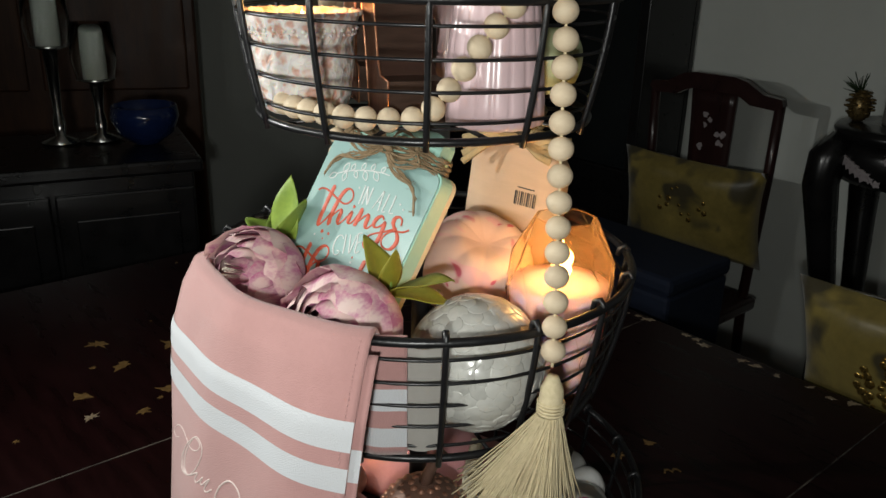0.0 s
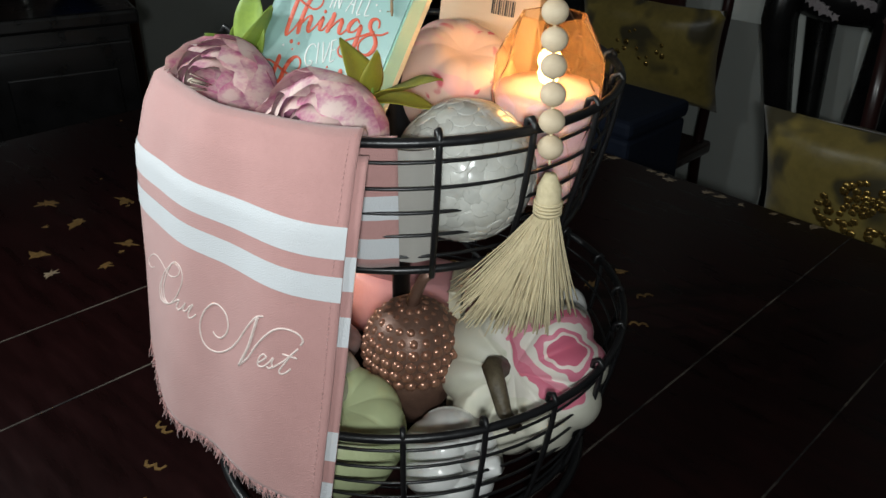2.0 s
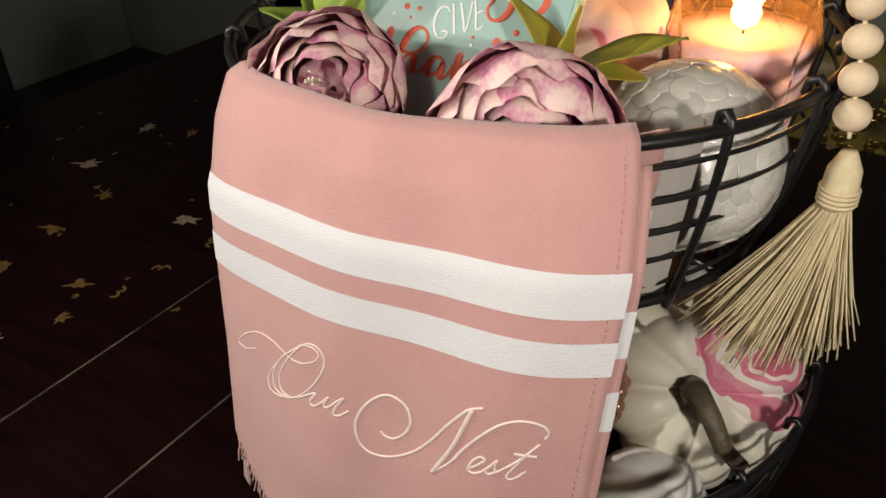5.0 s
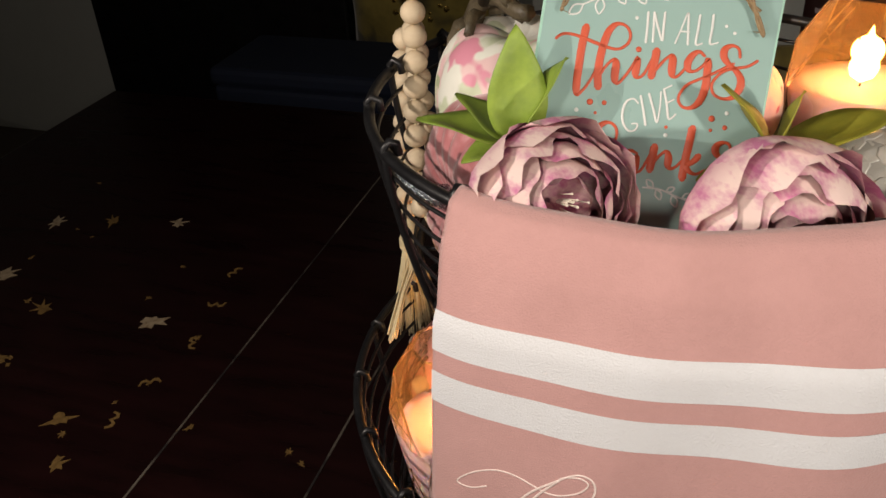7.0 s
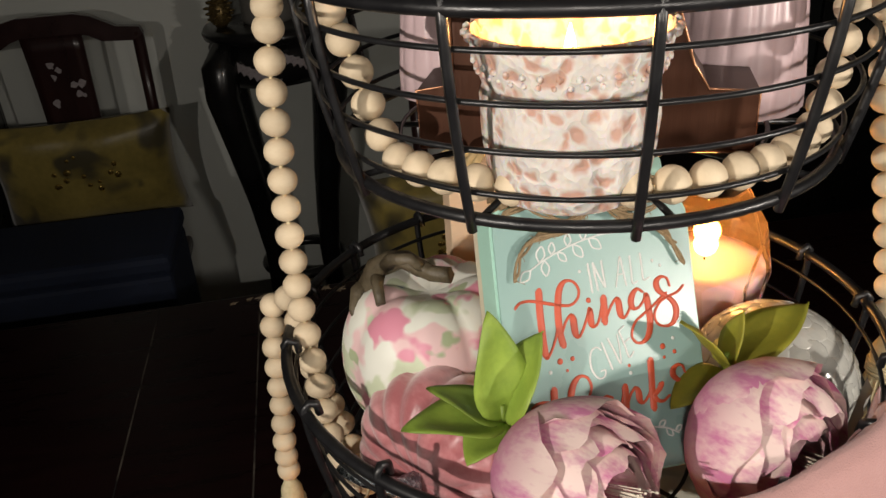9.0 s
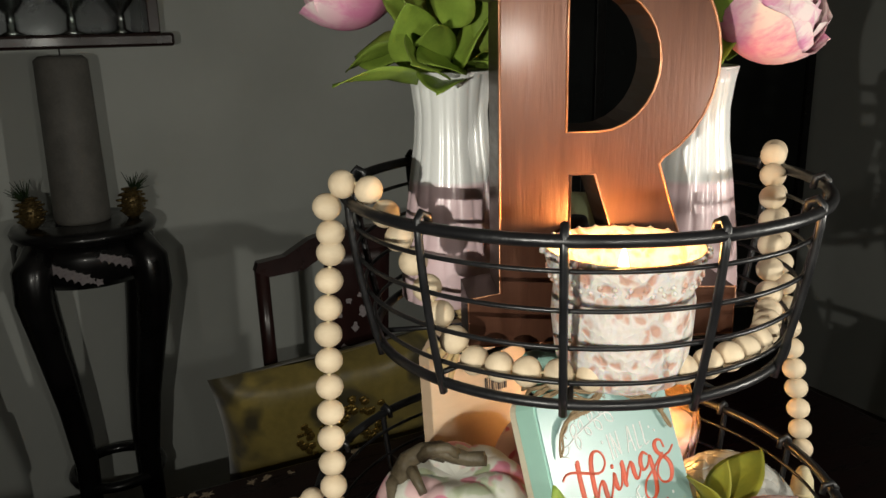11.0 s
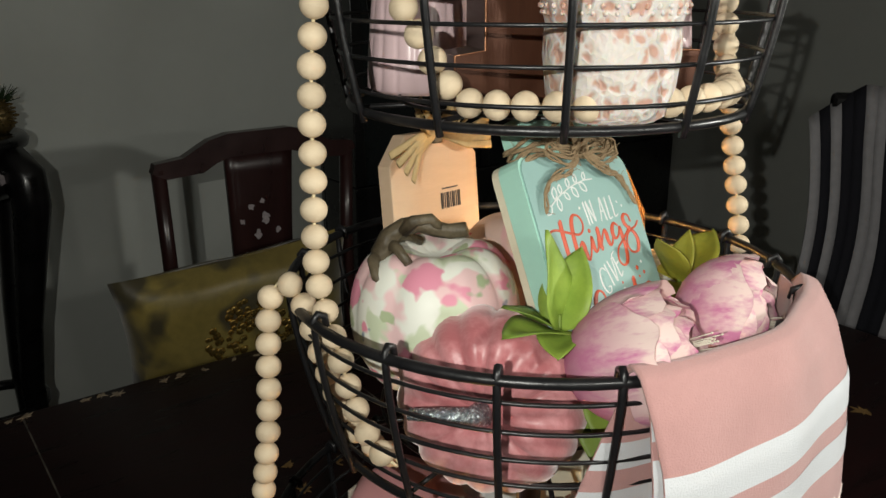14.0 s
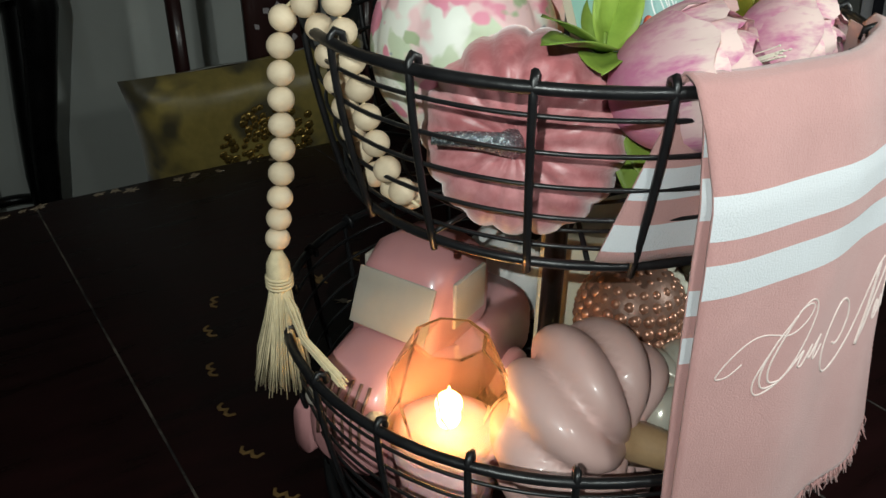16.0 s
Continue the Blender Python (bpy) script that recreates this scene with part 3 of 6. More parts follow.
leaf_spray("leaf_spray", (-0.014, -0.104, 0.402), [((-0.42, 0.35, 0.85), 0.052, 0.023, 0.1), ((0.10, -0.1, 1), 0.040, 0.018, 0.05), ((0.78, -0.45, 0.50), 0.066, 0.031, 0.10),
                                                   ((-0.9, 0.45, -0.15), 0.042, 0.024, 0.1), ((0.9, -0.1, 0.05), 0.05, 0.026, 0.15)],
           "olive green silk leaves by the shell ball", M_LEAF_OLIVE)
leaf_spray("leaf_spray", (-0.106, -0.046, 0.368), [((-0.75, 0.02, -0.7), 0.060, 0.030, 0.05), ((-0.8, -0.2, -0.15), 0.046, 0.024, 0.1), ((-0.7, -0.12, -0.45), 0.054, 0.026, 0.1)], "green silk leaves under a peony inside the basket")

# ---- sign ----
SN = Vector((-0.4599, -0.7498, 0.4757)).normalized()
SX = Vector((0.8032, -0.5797, -0.1372)).normalized()
SY = SN.cross(SX)
SIGN = Matrix(((SX.x, SY.x, SN.x, -0.0295), (SX.y, SY.y, SN.y, -0.0242), (SX.z, SY.z, SN.z, 0.4923), (0, 0, 0, 1)))
sign = thing("jar_sign", (0, 0, 0), "teal jar-shaped block sign with coral lettering and twine bow", "sign")
sign.matrix_world = SIGN


def rounded(points, radius, steps=5):
    out, n = [], len(points)
    for i, p in enumerate(points):
        p, a, b = Vector(p), Vector(points[i - 1]), Vector(points[(i + 1) % n])
        p0, p1 = p + (a - p).normalized() * radius, p + (b - p).normalized() * radius
        for k in range(steps + 1):
            t = k / steps
            out.append((1 - t) ** 2 * p0 + 2 * t * (1 - t) * p + t * t * p1)
    return out


def slab(outline, z0, z1, bevel=0.0, holes=None):
    bm = bmesh.new()
    lo = [bm.verts.new((p[0], p[1], z0)) for p in outline]
    f = bm.faces.new(lo)
    ext = bmesh.ops.extrude_face_region(bm, geom=[f])
    for v in ext["geom"]:
        if isinstance(v, bmesh.types.BMVert):
            v.co.z = z1
    bmesh.ops.recalc_face_normals(bm, faces=bm.faces)
    if bevel:
        edges = [e for e in bm.edges if abs(e.verts[0].co.z - e.verts[1].co.z) < 1e-6 and e.verts[0].co.z > (z0 + z1) / 2]
        bmesh.ops.bevel(bm, geom=edges, offset=bevel, segments=2, affect="EDGES", profile=0.5)
    return bm


BODY = rounded([(-0.064, -0.150), (0.064, -0.150), (0.064, 0.006), (-0.064, 0.006)], 0.012)
part("board", slab(BODY, -0.018, -0.0006), M_MINT, sign, "mint green side edges", smooth=False)
part("face", slab(rounded([(-0.0625, -0.1485), (0.0625, -0.1485), (0.0625, 0.0045), (-0.0625, 0.0045)], 0.012), -0.0005, 0.0008), M_TEAL, sign, "teal painted front", smooth=False)
part("backing", slab(BODY, -0.024, -0.0182), M_CREAM, sign, "cream wooden back", smooth=False)
part("lid", slab(rounded([(-0.050, 0.0062), (0.050, 0.0062), (0.050, 0.036), (-0.050, 0.036)], 0.012), -0.018, 0.0), M_MINT, sign, "mint jar lid", smooth=False)


def brush(points, thin, thick, material, name, z, label=""):
    """A brush stroke through points (millimetres): broad where it runs down the board, fine where it rises."""
    pts = [Vector((x / 1000, y / 1000, z)) for x, y in points]
    line, widths = [], []
    for i in range(len(pts) - 1):
        p0, p1, p2, p3 = pts[max(i - 1, 0)], pts[i], pts[i + 1], pts[min(i + 2, len(pts) - 1)]
        for k in range(6):
            t = k / 6
            line.append(0.5 * (2 * p1 + (p2 - p0) * t + (2 * p0 - 5 * p1 + 4 * p2 - p3) * t * t + (3 * p1 - p0 - 3 * p2 + p3) * t ** 3))
    line.append(pts[-1])
    for i in range(len(line)):
        d = (line[min(i + 1, len(line) - 1)] - line[max(i - 1, 0)]).normalized()
        widths.append(thin + (thick - thin) * max(0.0, -d.y) ** 1.5)
    soft = [sum(widths[max(0, i - 3):i + 4]) / len(widths[max(0, i - 3):i + 4]) for i in range(len(widths))]
    bm = bmesh.new()
    rows = []
    for i, p in enumerate(line):
        d = (line[min(i + 1, len(line) - 1)] - line[max(i - 1, 0)]).normalized()
        side = Vector((-d.y, d.x, 0)) * soft[i]
        rows.append([bm.verts.new(p + side - Vector((0, 0, 0.0004))), bm.verts.new(p + side * 0.8), bm.verts.new(p - side * 0.8), bm.verts.new(p - side - Vector((0, 0, 0.0004)))])
    for r0, r1 in zip(rows, rows[1:]):
        for k in range(3):
            bm.faces.new((r0[k], r0[k + 1], r1[k + 1], r1[k]))
    for end, sign_d in ((0, -1), (-1, 1)):
        d = (line[1] - line[0]).normalized() if end == 0 else (line[-1] - line[-2]).normalized()
        c, w = line[end], soft[end]
        side = Vector((-d.y, d.x, 0))
        fan = [bm.verts.new(c + w * 0.8 * (math.cos(q * math.pi / 6) * side + sign_d * math.sin(q * math.pi / 6) * d)) for q in range(7)]
        bm.faces.new(fan)
    bmesh.ops.recalc_face_normals(bm, faces=bm.faces)
    return part(name, bm, material, sign, label)


SCRIPT = [  # coral brush strokes, millimetres on the board
    [(-38.7, -41.1), (-39.3, -51.7), (-39.2, -62.6), (-38.9, -72.0), (-37.8, -77.7), (-35.1, -75.3), (-31.9, -69.4), (-29.3, -62.2)],
    [(-54.1, -49.5), (-51.0, -46.7), (-46.2, -46.0), (-40.1, -46.9), (-33.4, -48.6), (-26.5, -50.2), (-21.3, -50.8), (-17.6, -49.6), (-14.7, -46.4), (-14.2, -42.3), (-16.3, -38.6), (-19.7, -37.0), (-23.3, -37.9), (-26.3, -42.1), (-27.9, -49.8), (-28.5, -57.6), (-28.3, -65.4), (-27.0, -72.5)],
    [(-27.4, -66.2), (-24.1, -59.6), (-20.9, -56.5), (-19.4, -58.6), (-19.2, -63.3), (-18.6, -67.2), (-16.7, -68.7), (-14.1, -65.5), (-11.4, -60.4), (-8.4, -54.0), (-8.4, -59.8), (-7.7, -63.4), (-5.6, -63.9), (-3.1, -60.7), (0.9, -48.9)],
    [(1.0, -48.6), (1.0, -54.4), (0.4, -62.7)],
    [(0.6, -61.1), (2.8, -58.1), (6.0, -53.0), (9.3, -50.1), (10.5, -52.5), (10.7, -57.0), (11.7, -60.4), (13.9, -60.9), (16.6, -57.7), (19.4, -52.8)],
    [(26.9, -47.9), (23.7, -46.0), (20.3, -48.6), (18.6, -53.3), (20.1, -56.7), (23.5, -56.4), (27.0, -52.9), (29.0, -49.5), (29.7, -55.8), (30.1, -64.3), (28.4, -72.0), (24.8, -76.1), (20.2, -76.6), (17.2, -73.6), (17.3, -69.7), (20.2, -64.6), (25.6, -60.9), (32.2, -57.0), (38.5, -52.7), (42.8, -49.9)],
    [(45.6, -46.2), (44.2, -41.7), (40.5, -40.4), (37.1, -42.7), (37.0, -46.6), (40.0, -50.2), (44.7, -53.4), (48.0, -57.7), (48.1, -63.0), (45.2, -67.7), (40.3, -69.1), (35.5, -67.6), (33.3, -63.4), (34.7, -58.6), (38.7, -54.4), (44.5, -52.0), (50.2, -50.3), (55.0, -46.7)],
    [(-35.7, -95.7), (-36.1, -104.9), (-35.8, -114.3), (-34.8, -120.6), (-31.9, -119.2), (-28.4, -113.8)],
    [(-50.1, -104.1), (-44.7, -101.8), (-36.2, -102.8), (-27.7, -104.9), (-21.1, -105.9), (-15.9, -103.8), (-12.8, -98.9), (-13.2, -93.8), (-16.1, -90.9), (-20.0, -91.0), (-23.7, -94.9), (-25.9, -101.7), (-26.7, -111.0), (-25.7, -120.5)],
    [(-25.7, -114.3), (-22.0, -107.6), (-18.3, -106.3), (-17.4, -110.2), (-16.5, -114.7), (-13.7, -115.1), (-10.4, -111.8)],
    [(-0.1, -105.1), (-3.6, -104.0), (-6.8, -106.7), (-8.2, -111.5), (-6.4, -115.0), (-2.5, -112.7), (0.1, -106.4), (0.1, -112.8), (1.2, -115.1), (4.1, -112.7), (8.1, -101.8)],
    [(8.7, -99.9), (8.6, -106.6), (8.2, -113.0)],
    [(8.8, -110.8), (11.7, -105.2), (15.1, -101.8), (17.1, -104.3), (17.6, -108.9), (19.7, -110.5), (22.6, -108.3), (25.4, -104.2)],
    [(27.2, -87.2), (26.8, -96.3), (26.3, -105.9), (26.3, -115.0)],
    [(33.0, -101.6), (30.7, -104.9), (27.3, -107.7), (29.5, -110.6), (33.3, -111.5), (37.5, -108.8)],
    [(49.6, -97.0), (48.1, -93.1), (44.7, -92.4), (41.6, -94.9), (41.6, -98.2), (45.1, -101.3), (50.1, -104.6), (52.8, -108.6), (51.8, -113.1), (47.5, -115.8), (42.6, -114.4), (39.9, -110.8), (41.3, -106.4), (45.6, -103.4), (51.3, -101.8), (55.0, -100.7), (58.2, -97.8)],
]
CAPITALS = [  # thin white strokes
    [(-6.8, -28.9), (-6.0, -36.7), (-5.5, -45.1)],
    [(-3.5, -28.6), (-2.6, -36.4), (-1.8, -44.2)],
    [(-3.5, -28.6), (-0.4, -35.9), (2.8, -42.7)],
    [(2.1, -27.8), (2.6, -35.2), (3.2, -42.7)],
    [(10.1, -43.4), (12.3, -34.5), (14.4, -26.5), (15.7, -34.8), (16.9, -43.1)],
    [(11.7, -36.7), (16.3, -36.2)],
    [(20.8, -26.8), (21.0, -34.6), (21.1, -42.2), (24.3, -41.5)],
    [(27.8, -25.7), (28.3, -33.3), (28.5, -40.9), (32.5, -39.9)],
    [(-4.0, -77.8), (-6.7, -75.9), (-10.2, -77.7), (-11.6, -83.2), (-10.5, -89.1), (-7.0, -93.3), (-3.3, -92.6), (-2.5, -89.2), (-5.5, -89.4)],
    [(-3.2, -73.8), (-0.5, -81.5), (1.9, -89.1)],
    [(1.0, -72.0), (4.5, -79.5), (7.7, -86.7), (8.0, -78.3), (7.2, -70.2)],
    [(8.5, -68.4), (11.3, -76.1), (13.7, -83.9), (17.0, -81.0)],
    [(10.9, -75.8), (14.6, -73.3)],
    [(8.5, -68.4), (12.2, -65.9)],
    [(-42.6, -29.5), (-34.1, -24.7), (-24.8, -20.7), (-15.5, -17.3), (-6.2, -14.8), (3.1, -13.0), (12.5, -12.4)],
    [(6.2, -122.9), (15.5, -122.7), (24.6, -125.1), (33.9, -127.2), (41.2, -130.9)],
]
DOTS = [(-30.1, -80.9, 1.8, 'coral'), (-22.3, -80.3, 1.4, 'coral'), (-26.2, -86.4, 0.9, 'coral'), (-36.7, -86.2, 1.2, 'white'), (44.0, -76.5, 1.2, 'white'), (13.6, -92.9, 1.2, 'white'), (36.5, -80.5, 1.8, 'coral'), (44.2, -84.4, 1.4, 'coral'), (36.9, -86.8, 1.0, 'coral'), (13.1, -88.6, 1.0, 'coral'), (-8.6, -49.2, 1.6, 'coral'), (-12.3, -32.6, 1.1, 'white'), (35.6, -30.6, 1.0, 'white'), (40.6, -33.7, 1.0, 'white')]
LEAVES = [(-42.2, -29.3, -49.0, -35.2), (-36.6, -25.7, -34.2, -16.8), (-33.3, -24.4, -33.0, -33.2), (-28.5, -22.0, -27.7, -15.1), (-24.8, -20.7, -19.8, -25.9), (-18.1, -18.1, -17.3, -10.8), (-14.8, -17.1, -9.2, -24.5), (-8.1, -15.3, -7.3, -8.3), (-4.4, -14.3, 2.9, -20.7), (2.4, -13.2, 4.6, -7.2), (11.8, -122.5, 7.8, -118.4), (13.6, -122.8, 16.7, -128.1), (19.2, -123.3, 23.3, -120.7), (22.8, -124.8, 25.8, -130.8), (28.4, -125.7, 33.0, -122.8), (33.2, -127.1, 37.2, -131.9), (39.4, -130.0, 43.6, -127.0)]
for n, points in enumerate(SCRIPT):
    brush(points, 0.0008, 0.0022, M_RED, "lettering", 0.0013 + 0.00002 * n, "coral script lettering")
for n, points in enumerate(CAPITALS):
    brush(points, 0.0005, 0.0007, M_WHITE, "branch" if n > 13 else "lettering", 0.0012 + 0.00001 * n)
for bx, by, tx, ty in LEAVES:
    base, tip = Vector((bx, by)), Vector((tx, ty))
    across = Vector((by - ty, tx - bx)) * 0.28
    brush([base, base.lerp(tip, 0.5) + across, tip, base.lerp(tip, 0.5) - across, base], 0.0005, 0.0005, M_WHITE, "painted_leaf", 0.0012)
for x, y, r, colour in DOTS:
    d = bmesh.new()
    bmesh.ops.create_uvsphere(d, u_segments=10, v_segments=6, radius=r / 1000, matrix=Matrix.Translation((x / 1000, y / 1000, 0.0009)) @ Matrix.Diagonal((1, 1, 0.3, 1)))
    part("dot", d, M_RED if colour == "coral" else M_WHITE, sign)
# twine round the neck with a bow: many thin strands
def strand(name, points, radius=0.0009, n=3, spread=0.0012, seed=0, label=""):
    """A loosely twisted lock of n strands along smooth points."""
    rg = random.Random(seed)
    bm = bmesh.new()
    pts = [Vector(p) for p in points]
    line = []
    for i in range(len(pts) - 1):
        p0, p1, p2, p3 = pts[max(i - 1, 0)], pts[i], pts[i + 1], pts[min(i + 2, len(pts) - 1)]
        for k in range(6):
            t = k / 6
            line.append(0.5 * (2 * p1 + (p2 - p0) * t + (2 * p0 - 5 * p1 + 4 * p2 - p3) * t * t + (3 * p1 - p0 - 3 * p2 + p3) * t ** 3))
    line.append(pts[-1])
    for q in range(n):
        ph, turn = rg.uniform(0, 6.28), rg.uniform(0.5, 0.9)
        tube(bm, [p + spread * Vector((math.cos(ph + turn * i), math.sin(ph + turn * i), 0.6 * math.sin(ph + turn * i + 1))) for i, p in enumerate(line)], radius, 5)
    for q in range(5 * n):
        p = rg.choice(line)
        tube(bm, [p, p + Vector((rg.uniform(-0.005, 0.005), rg.uniform(-0.005, 0.005), rg.uniform(0, 0.003)))], 0.00022, 3)
    return part(name, bm, M_TWINE, sign, label)


for k, y in enumerate((0.004, 0.008, 0.012, 0.016)):
    strand("twine", [(-0.056, y - 0.004, -0.014), (-0.055, y - 0.001, 0.001), (-0.030, y + 0.002, 0.0032), (0.0, y - 0.001, 0.0042), (0.030, y + 0.001, 0.0032), (0.055, y, 0.001), (0.056, y, -0.014)], seed=k, label="jute twine wound round the neck")
for sx in (-1, 1):
    for k in range(3):
        q = 0.004 * k
        strand("bow_loop", [(0, 0.010, 0.005), (sx * (0.012 + q), 0.024 - q, 0.013), (sx * (0.028 + q), 0.024 - 1.5 * q, 0.012), (sx * (0.034 + q), 0.012 - q, 0.009), (sx * 0.018, 0.004 - q, 0.009), (0, 0.009, 0.006)], 0.0008, 2, 0.0010, 20 + 3 * k + sx)
    for k in range(2):
        strand("bow_end", [(0, 0.009, 0.006), (sx * 0.018, -0.004 - 0.004 * k, 0.008), (sx * (0.036 + 0.008 * k), -0.010 - 0.005 * k, 0.006), (sx * (0.050 + 0.004 * k), -0.022 - 0.012 * k, 0.004)], 0.0008, 3, 0.0012, 40 + k + sx)
strand("knot", [(-0.007, 0.008, 0.007), (0.0, 0.012, 0.010), (0.007, 0.009, 0.007), (0.0, 0.006, 0.010)], 0.0014, 4, 0.0016, 60)

# ---- wooden tag with raffia bow ----
TX = Vector((0.088, -0.059, -0.004)).normalized()
TN = Vector((TX.y, -TX.x, 0.12)).normalized()
TY = TN.cross(TX)
tag = thing("price_tag_block", (0, 0, 0), "pale wooden tag-shaped block with a barcode and raffia bow", "tag")
tag.matrix_world = Matrix(((TX.x, TY.x, TN.x, 0.084), (TX.y, TY.y, TN.y, 0.094), (TX.z, TY.z, TN.z, 0.474), (0, 0, 0, 1)))
part("board", slab([(-0.054, -0.12), (0.054, -0.12), (0.054, -0.006), (0.034, 0.018), (-0.034, 0.018), (-0.054, -0.006)], -0.014, 0, 0.001), M_TAG, tag, smooth=False)
for k in range(11):
    part("barcode_bar", boxed((0.004 + 0.0024 * k, -0.050, 0.0002), (0.004 + 0.0024 * k + (0.0006 if k % 3 else 0.0014), -0.036, 0.0007)), M_INK, tag, smooth=False)
part("print_bar", boxed((0.006, -0.033, 0.0002), (0.026, -0.0318, 0.0006)), M_INK, tag, smooth=False)
for sx in (-1, 1):
    for k in range(4):
        q = 0.004 * k
        part("raffia_loop", tube(bmesh.new(), [(0, 0.018, 0.002), (sx * (0.012 + q), 0.030 + 1.4 * q, 0.010), (sx * (0.032 - q), 0.028 + q, 0.014 - q), (sx * 0.016, 0.016, 0.010), (0, 0.018, 0.004)], 0.0030, 6, flat=0.3), M_RAFFIA, tag, "yellow raffia loop")
        part("raffia_end", tube(bmesh.new(), [(0, 0.018, 0.004), (sx * 0.03, 0.016 - q, 0.012), (sx * (0.062 - q), 0.006 + 0.010 * sx - 1.8 * q + 0.008, 0.010 + q)], 0.0036, 6, flat=0.25), M_RAFFIA, tag, "yellow raffia end")
part("knot", boxed((-0.006, 0.008, 0.0), (0.006, 0.024, 0.006), 0.002), M_STEM, tag)


# ---- faceted candle jars ----
def gem_candle(place, turn, label, lamp_watts, level=0.0):
    c = thing("candle_jar", place, label, "candle", "faceted candle jars", turn)
    n = 8
    prof = [(0.033, 0.002, 0), (0.0385, 0.040, 0.5), (0.0475, 0.098, 0), (0.0440, 0.126, 0.5), (0.0270, 0.160, 0)]
    inner = [(r - 0.003, z + (0.004 if k == 0 else 0), o) for k, (r, z, o) in enumerate(prof)]
    bm = bmesh.new()

    def shell(rows, flip):
        rings = []
        for r, z, o in rows:
            rings.append([bm.verts.new((r * math.cos(2 * math.pi * (k + o) / n), r * math.sin(2 * math.pi * (k + o) / n), z)) for k in range(n)])
        for i, (a, b) in enumerate(zip(rings, rings[1:])):
            sh = 1 if rows[i][2] else 0
            for k in range(n):
                k1 = (k + 1) % n
                if not sh:
                    tris = [(a[k], a[k1], b[k]), (a[k1], b[k1], b[k])]
                else:
                    tris = [(a[k], b[k1], b[k]), (a[k], a[k1], b[k1])]
                for t in tris:
                    bm.faces.new(reversed(t) if flip else t)
        return rings
    ro, ri = shell(prof, False), shell(inner, True)
    for k in range(n):
        bm.faces.new((ro[-1][k], ro[-1][(k + 1) % n], ri[-1][(k + 1) % n], ri[-1][k]))
    bm.faces.new(list(reversed(ro[0])))
    bm.faces.new(ri[0])
    jar = part("glass_jar", bm, M_AMBER, c, "amber faceted glass", smooth=False)
    jar.visible_shadow = False
    wax = bmesh.new()
    lathe(wax, [(0.029, 0.008), (0.0352, 0.040), (0.0428 + 0.11 * level, 0.096 + level), (0.0410 + 0.11 * level, 0.1025 + level), (0.030, 0.1005 + level), (0.0, 0.1000 + level)], 32, cap=False)
    part("wax", wax, M_WAX, c, "pink wax")
    part("wick", tube(bmesh.new(), [(0, 0, 0.099 + level), (0.0006, 0, 0.107 + level)], 0.0008, 6), M_WICK, c)
    # flame shape made broad so that it also holds the glow around it
    fl = bmesh.new()
    lathe(fl, [(0.0008, 0.1030), (0.0072, 0.107), (0.0092, 0.113), (0.0070, 0.121), (0.0030, 0.131), (0.0003, 0.140)], 18)
    part("flame", fl, M_FLAME, c, "yellow candle flame widened to take in its glow").location.z = level
    lamp = glow_lamp("candle_light", Vector(place) + Vector((0, 0, 0.124 + level)), 0.010, lamp_watts, (1.0, 0.50, 0.16))
    return c


gem_candle((0.124, -0.046, 0.2945), 10, "lit candle in an amber faceted glass jar in the middle basket", 0.38)

# ---- shell ball ----
ball = thing("shell_ball", (0.0565, -0.1160, 0.352), "white capiz shell mosaic ball with overlapping scales", "ball")
core = bmesh.new()
bmesh.ops.create_uvsphere(core, u_segments=32, v_segments=20, radius=0.0535)
part("core", core, M_CAPIZ, ball)
scale_me = None
rows = 15
for i in range(1, rows):
    pol = math.pi * i / rows
    count = max(4, round(2 * math.pi * 0.0545 * math.sin(pol) / 0.0122))
    for k in range(count):
        if scale_me is None:
            b0 = bmesh.new()
            lathe(b0, [(0.0088, -0.0002), (0.0088, 0.0003), (0.0080, 0.0006), (0.0, 0.0012)], 9, cap=False)
            o0 = part("shell_scale", b0, M_CAPIZ, ball)
            scale_me = o0.data
        else:
            o0 = new("shell_scale", scale_me)
            o0.parent = ball
        az = 2 * math.pi * (k + 0.5 * (i % 2)) / count
        d = Vector((math.sin(pol) * math.cos(az), math.sin(pol) * math.sin(az), math.cos(pol)))
        o0.matrix_basis = Matrix.Translation(d * 0.0536) @ d.to_track_quat("Z", "Y").to_matrix().to_4x4() @ pose(0, 0, 0, rng.uniform(-5, 3), rng.uniform(-3, 3), rng.uniform(0, 360))


# ---- pumpkins ----
def pumpkin_bm(radius, squash, lobes, depth, seed=0, twist=0.0, n=96, m=32, dip=0.18):
    rg = random.Random(seed)
    ph = [rg.uniform(-0.12, 0.12) for _ in range(lobes)]
    bm = bmesh.new()

    def f(i, j):
        a, pol = 2 * math.pi * i, math.pi * j
        q = (a / (2 * math.pi) * lobes + twist * (pol - 1.57)) % lobes
        lobe = abs(math.sin(math.pi * q))
        g = 1 - depth + depth * lobe ** 0.6 + 0.03 * ph[int(q) % lobes] * math.sin(pol)
        r = radius * math.sin(pol) ** 0.8 * g
        z = radius * squash * math.cos(pol) * (0.78 + 0.22 * math.sin(pol)) * (1 - dip * math.exp(-(math.sin(pol) / 0.30) ** 2)) * (1 - 1.3 * depth * (1 - lobe ** 0.6) * min(1, 2.2 * math.sin(pol)))
        return Vector((r * math.cos(a), r * math.sin(a), z))
    grid_sheet(bm, f, n, m)
    bmesh.ops.remove_doubles(bm, verts=bm.verts, dist=1e-5)
    bmesh.ops.recalc_face_normals(bm, faces=bm.faces)
    return bm


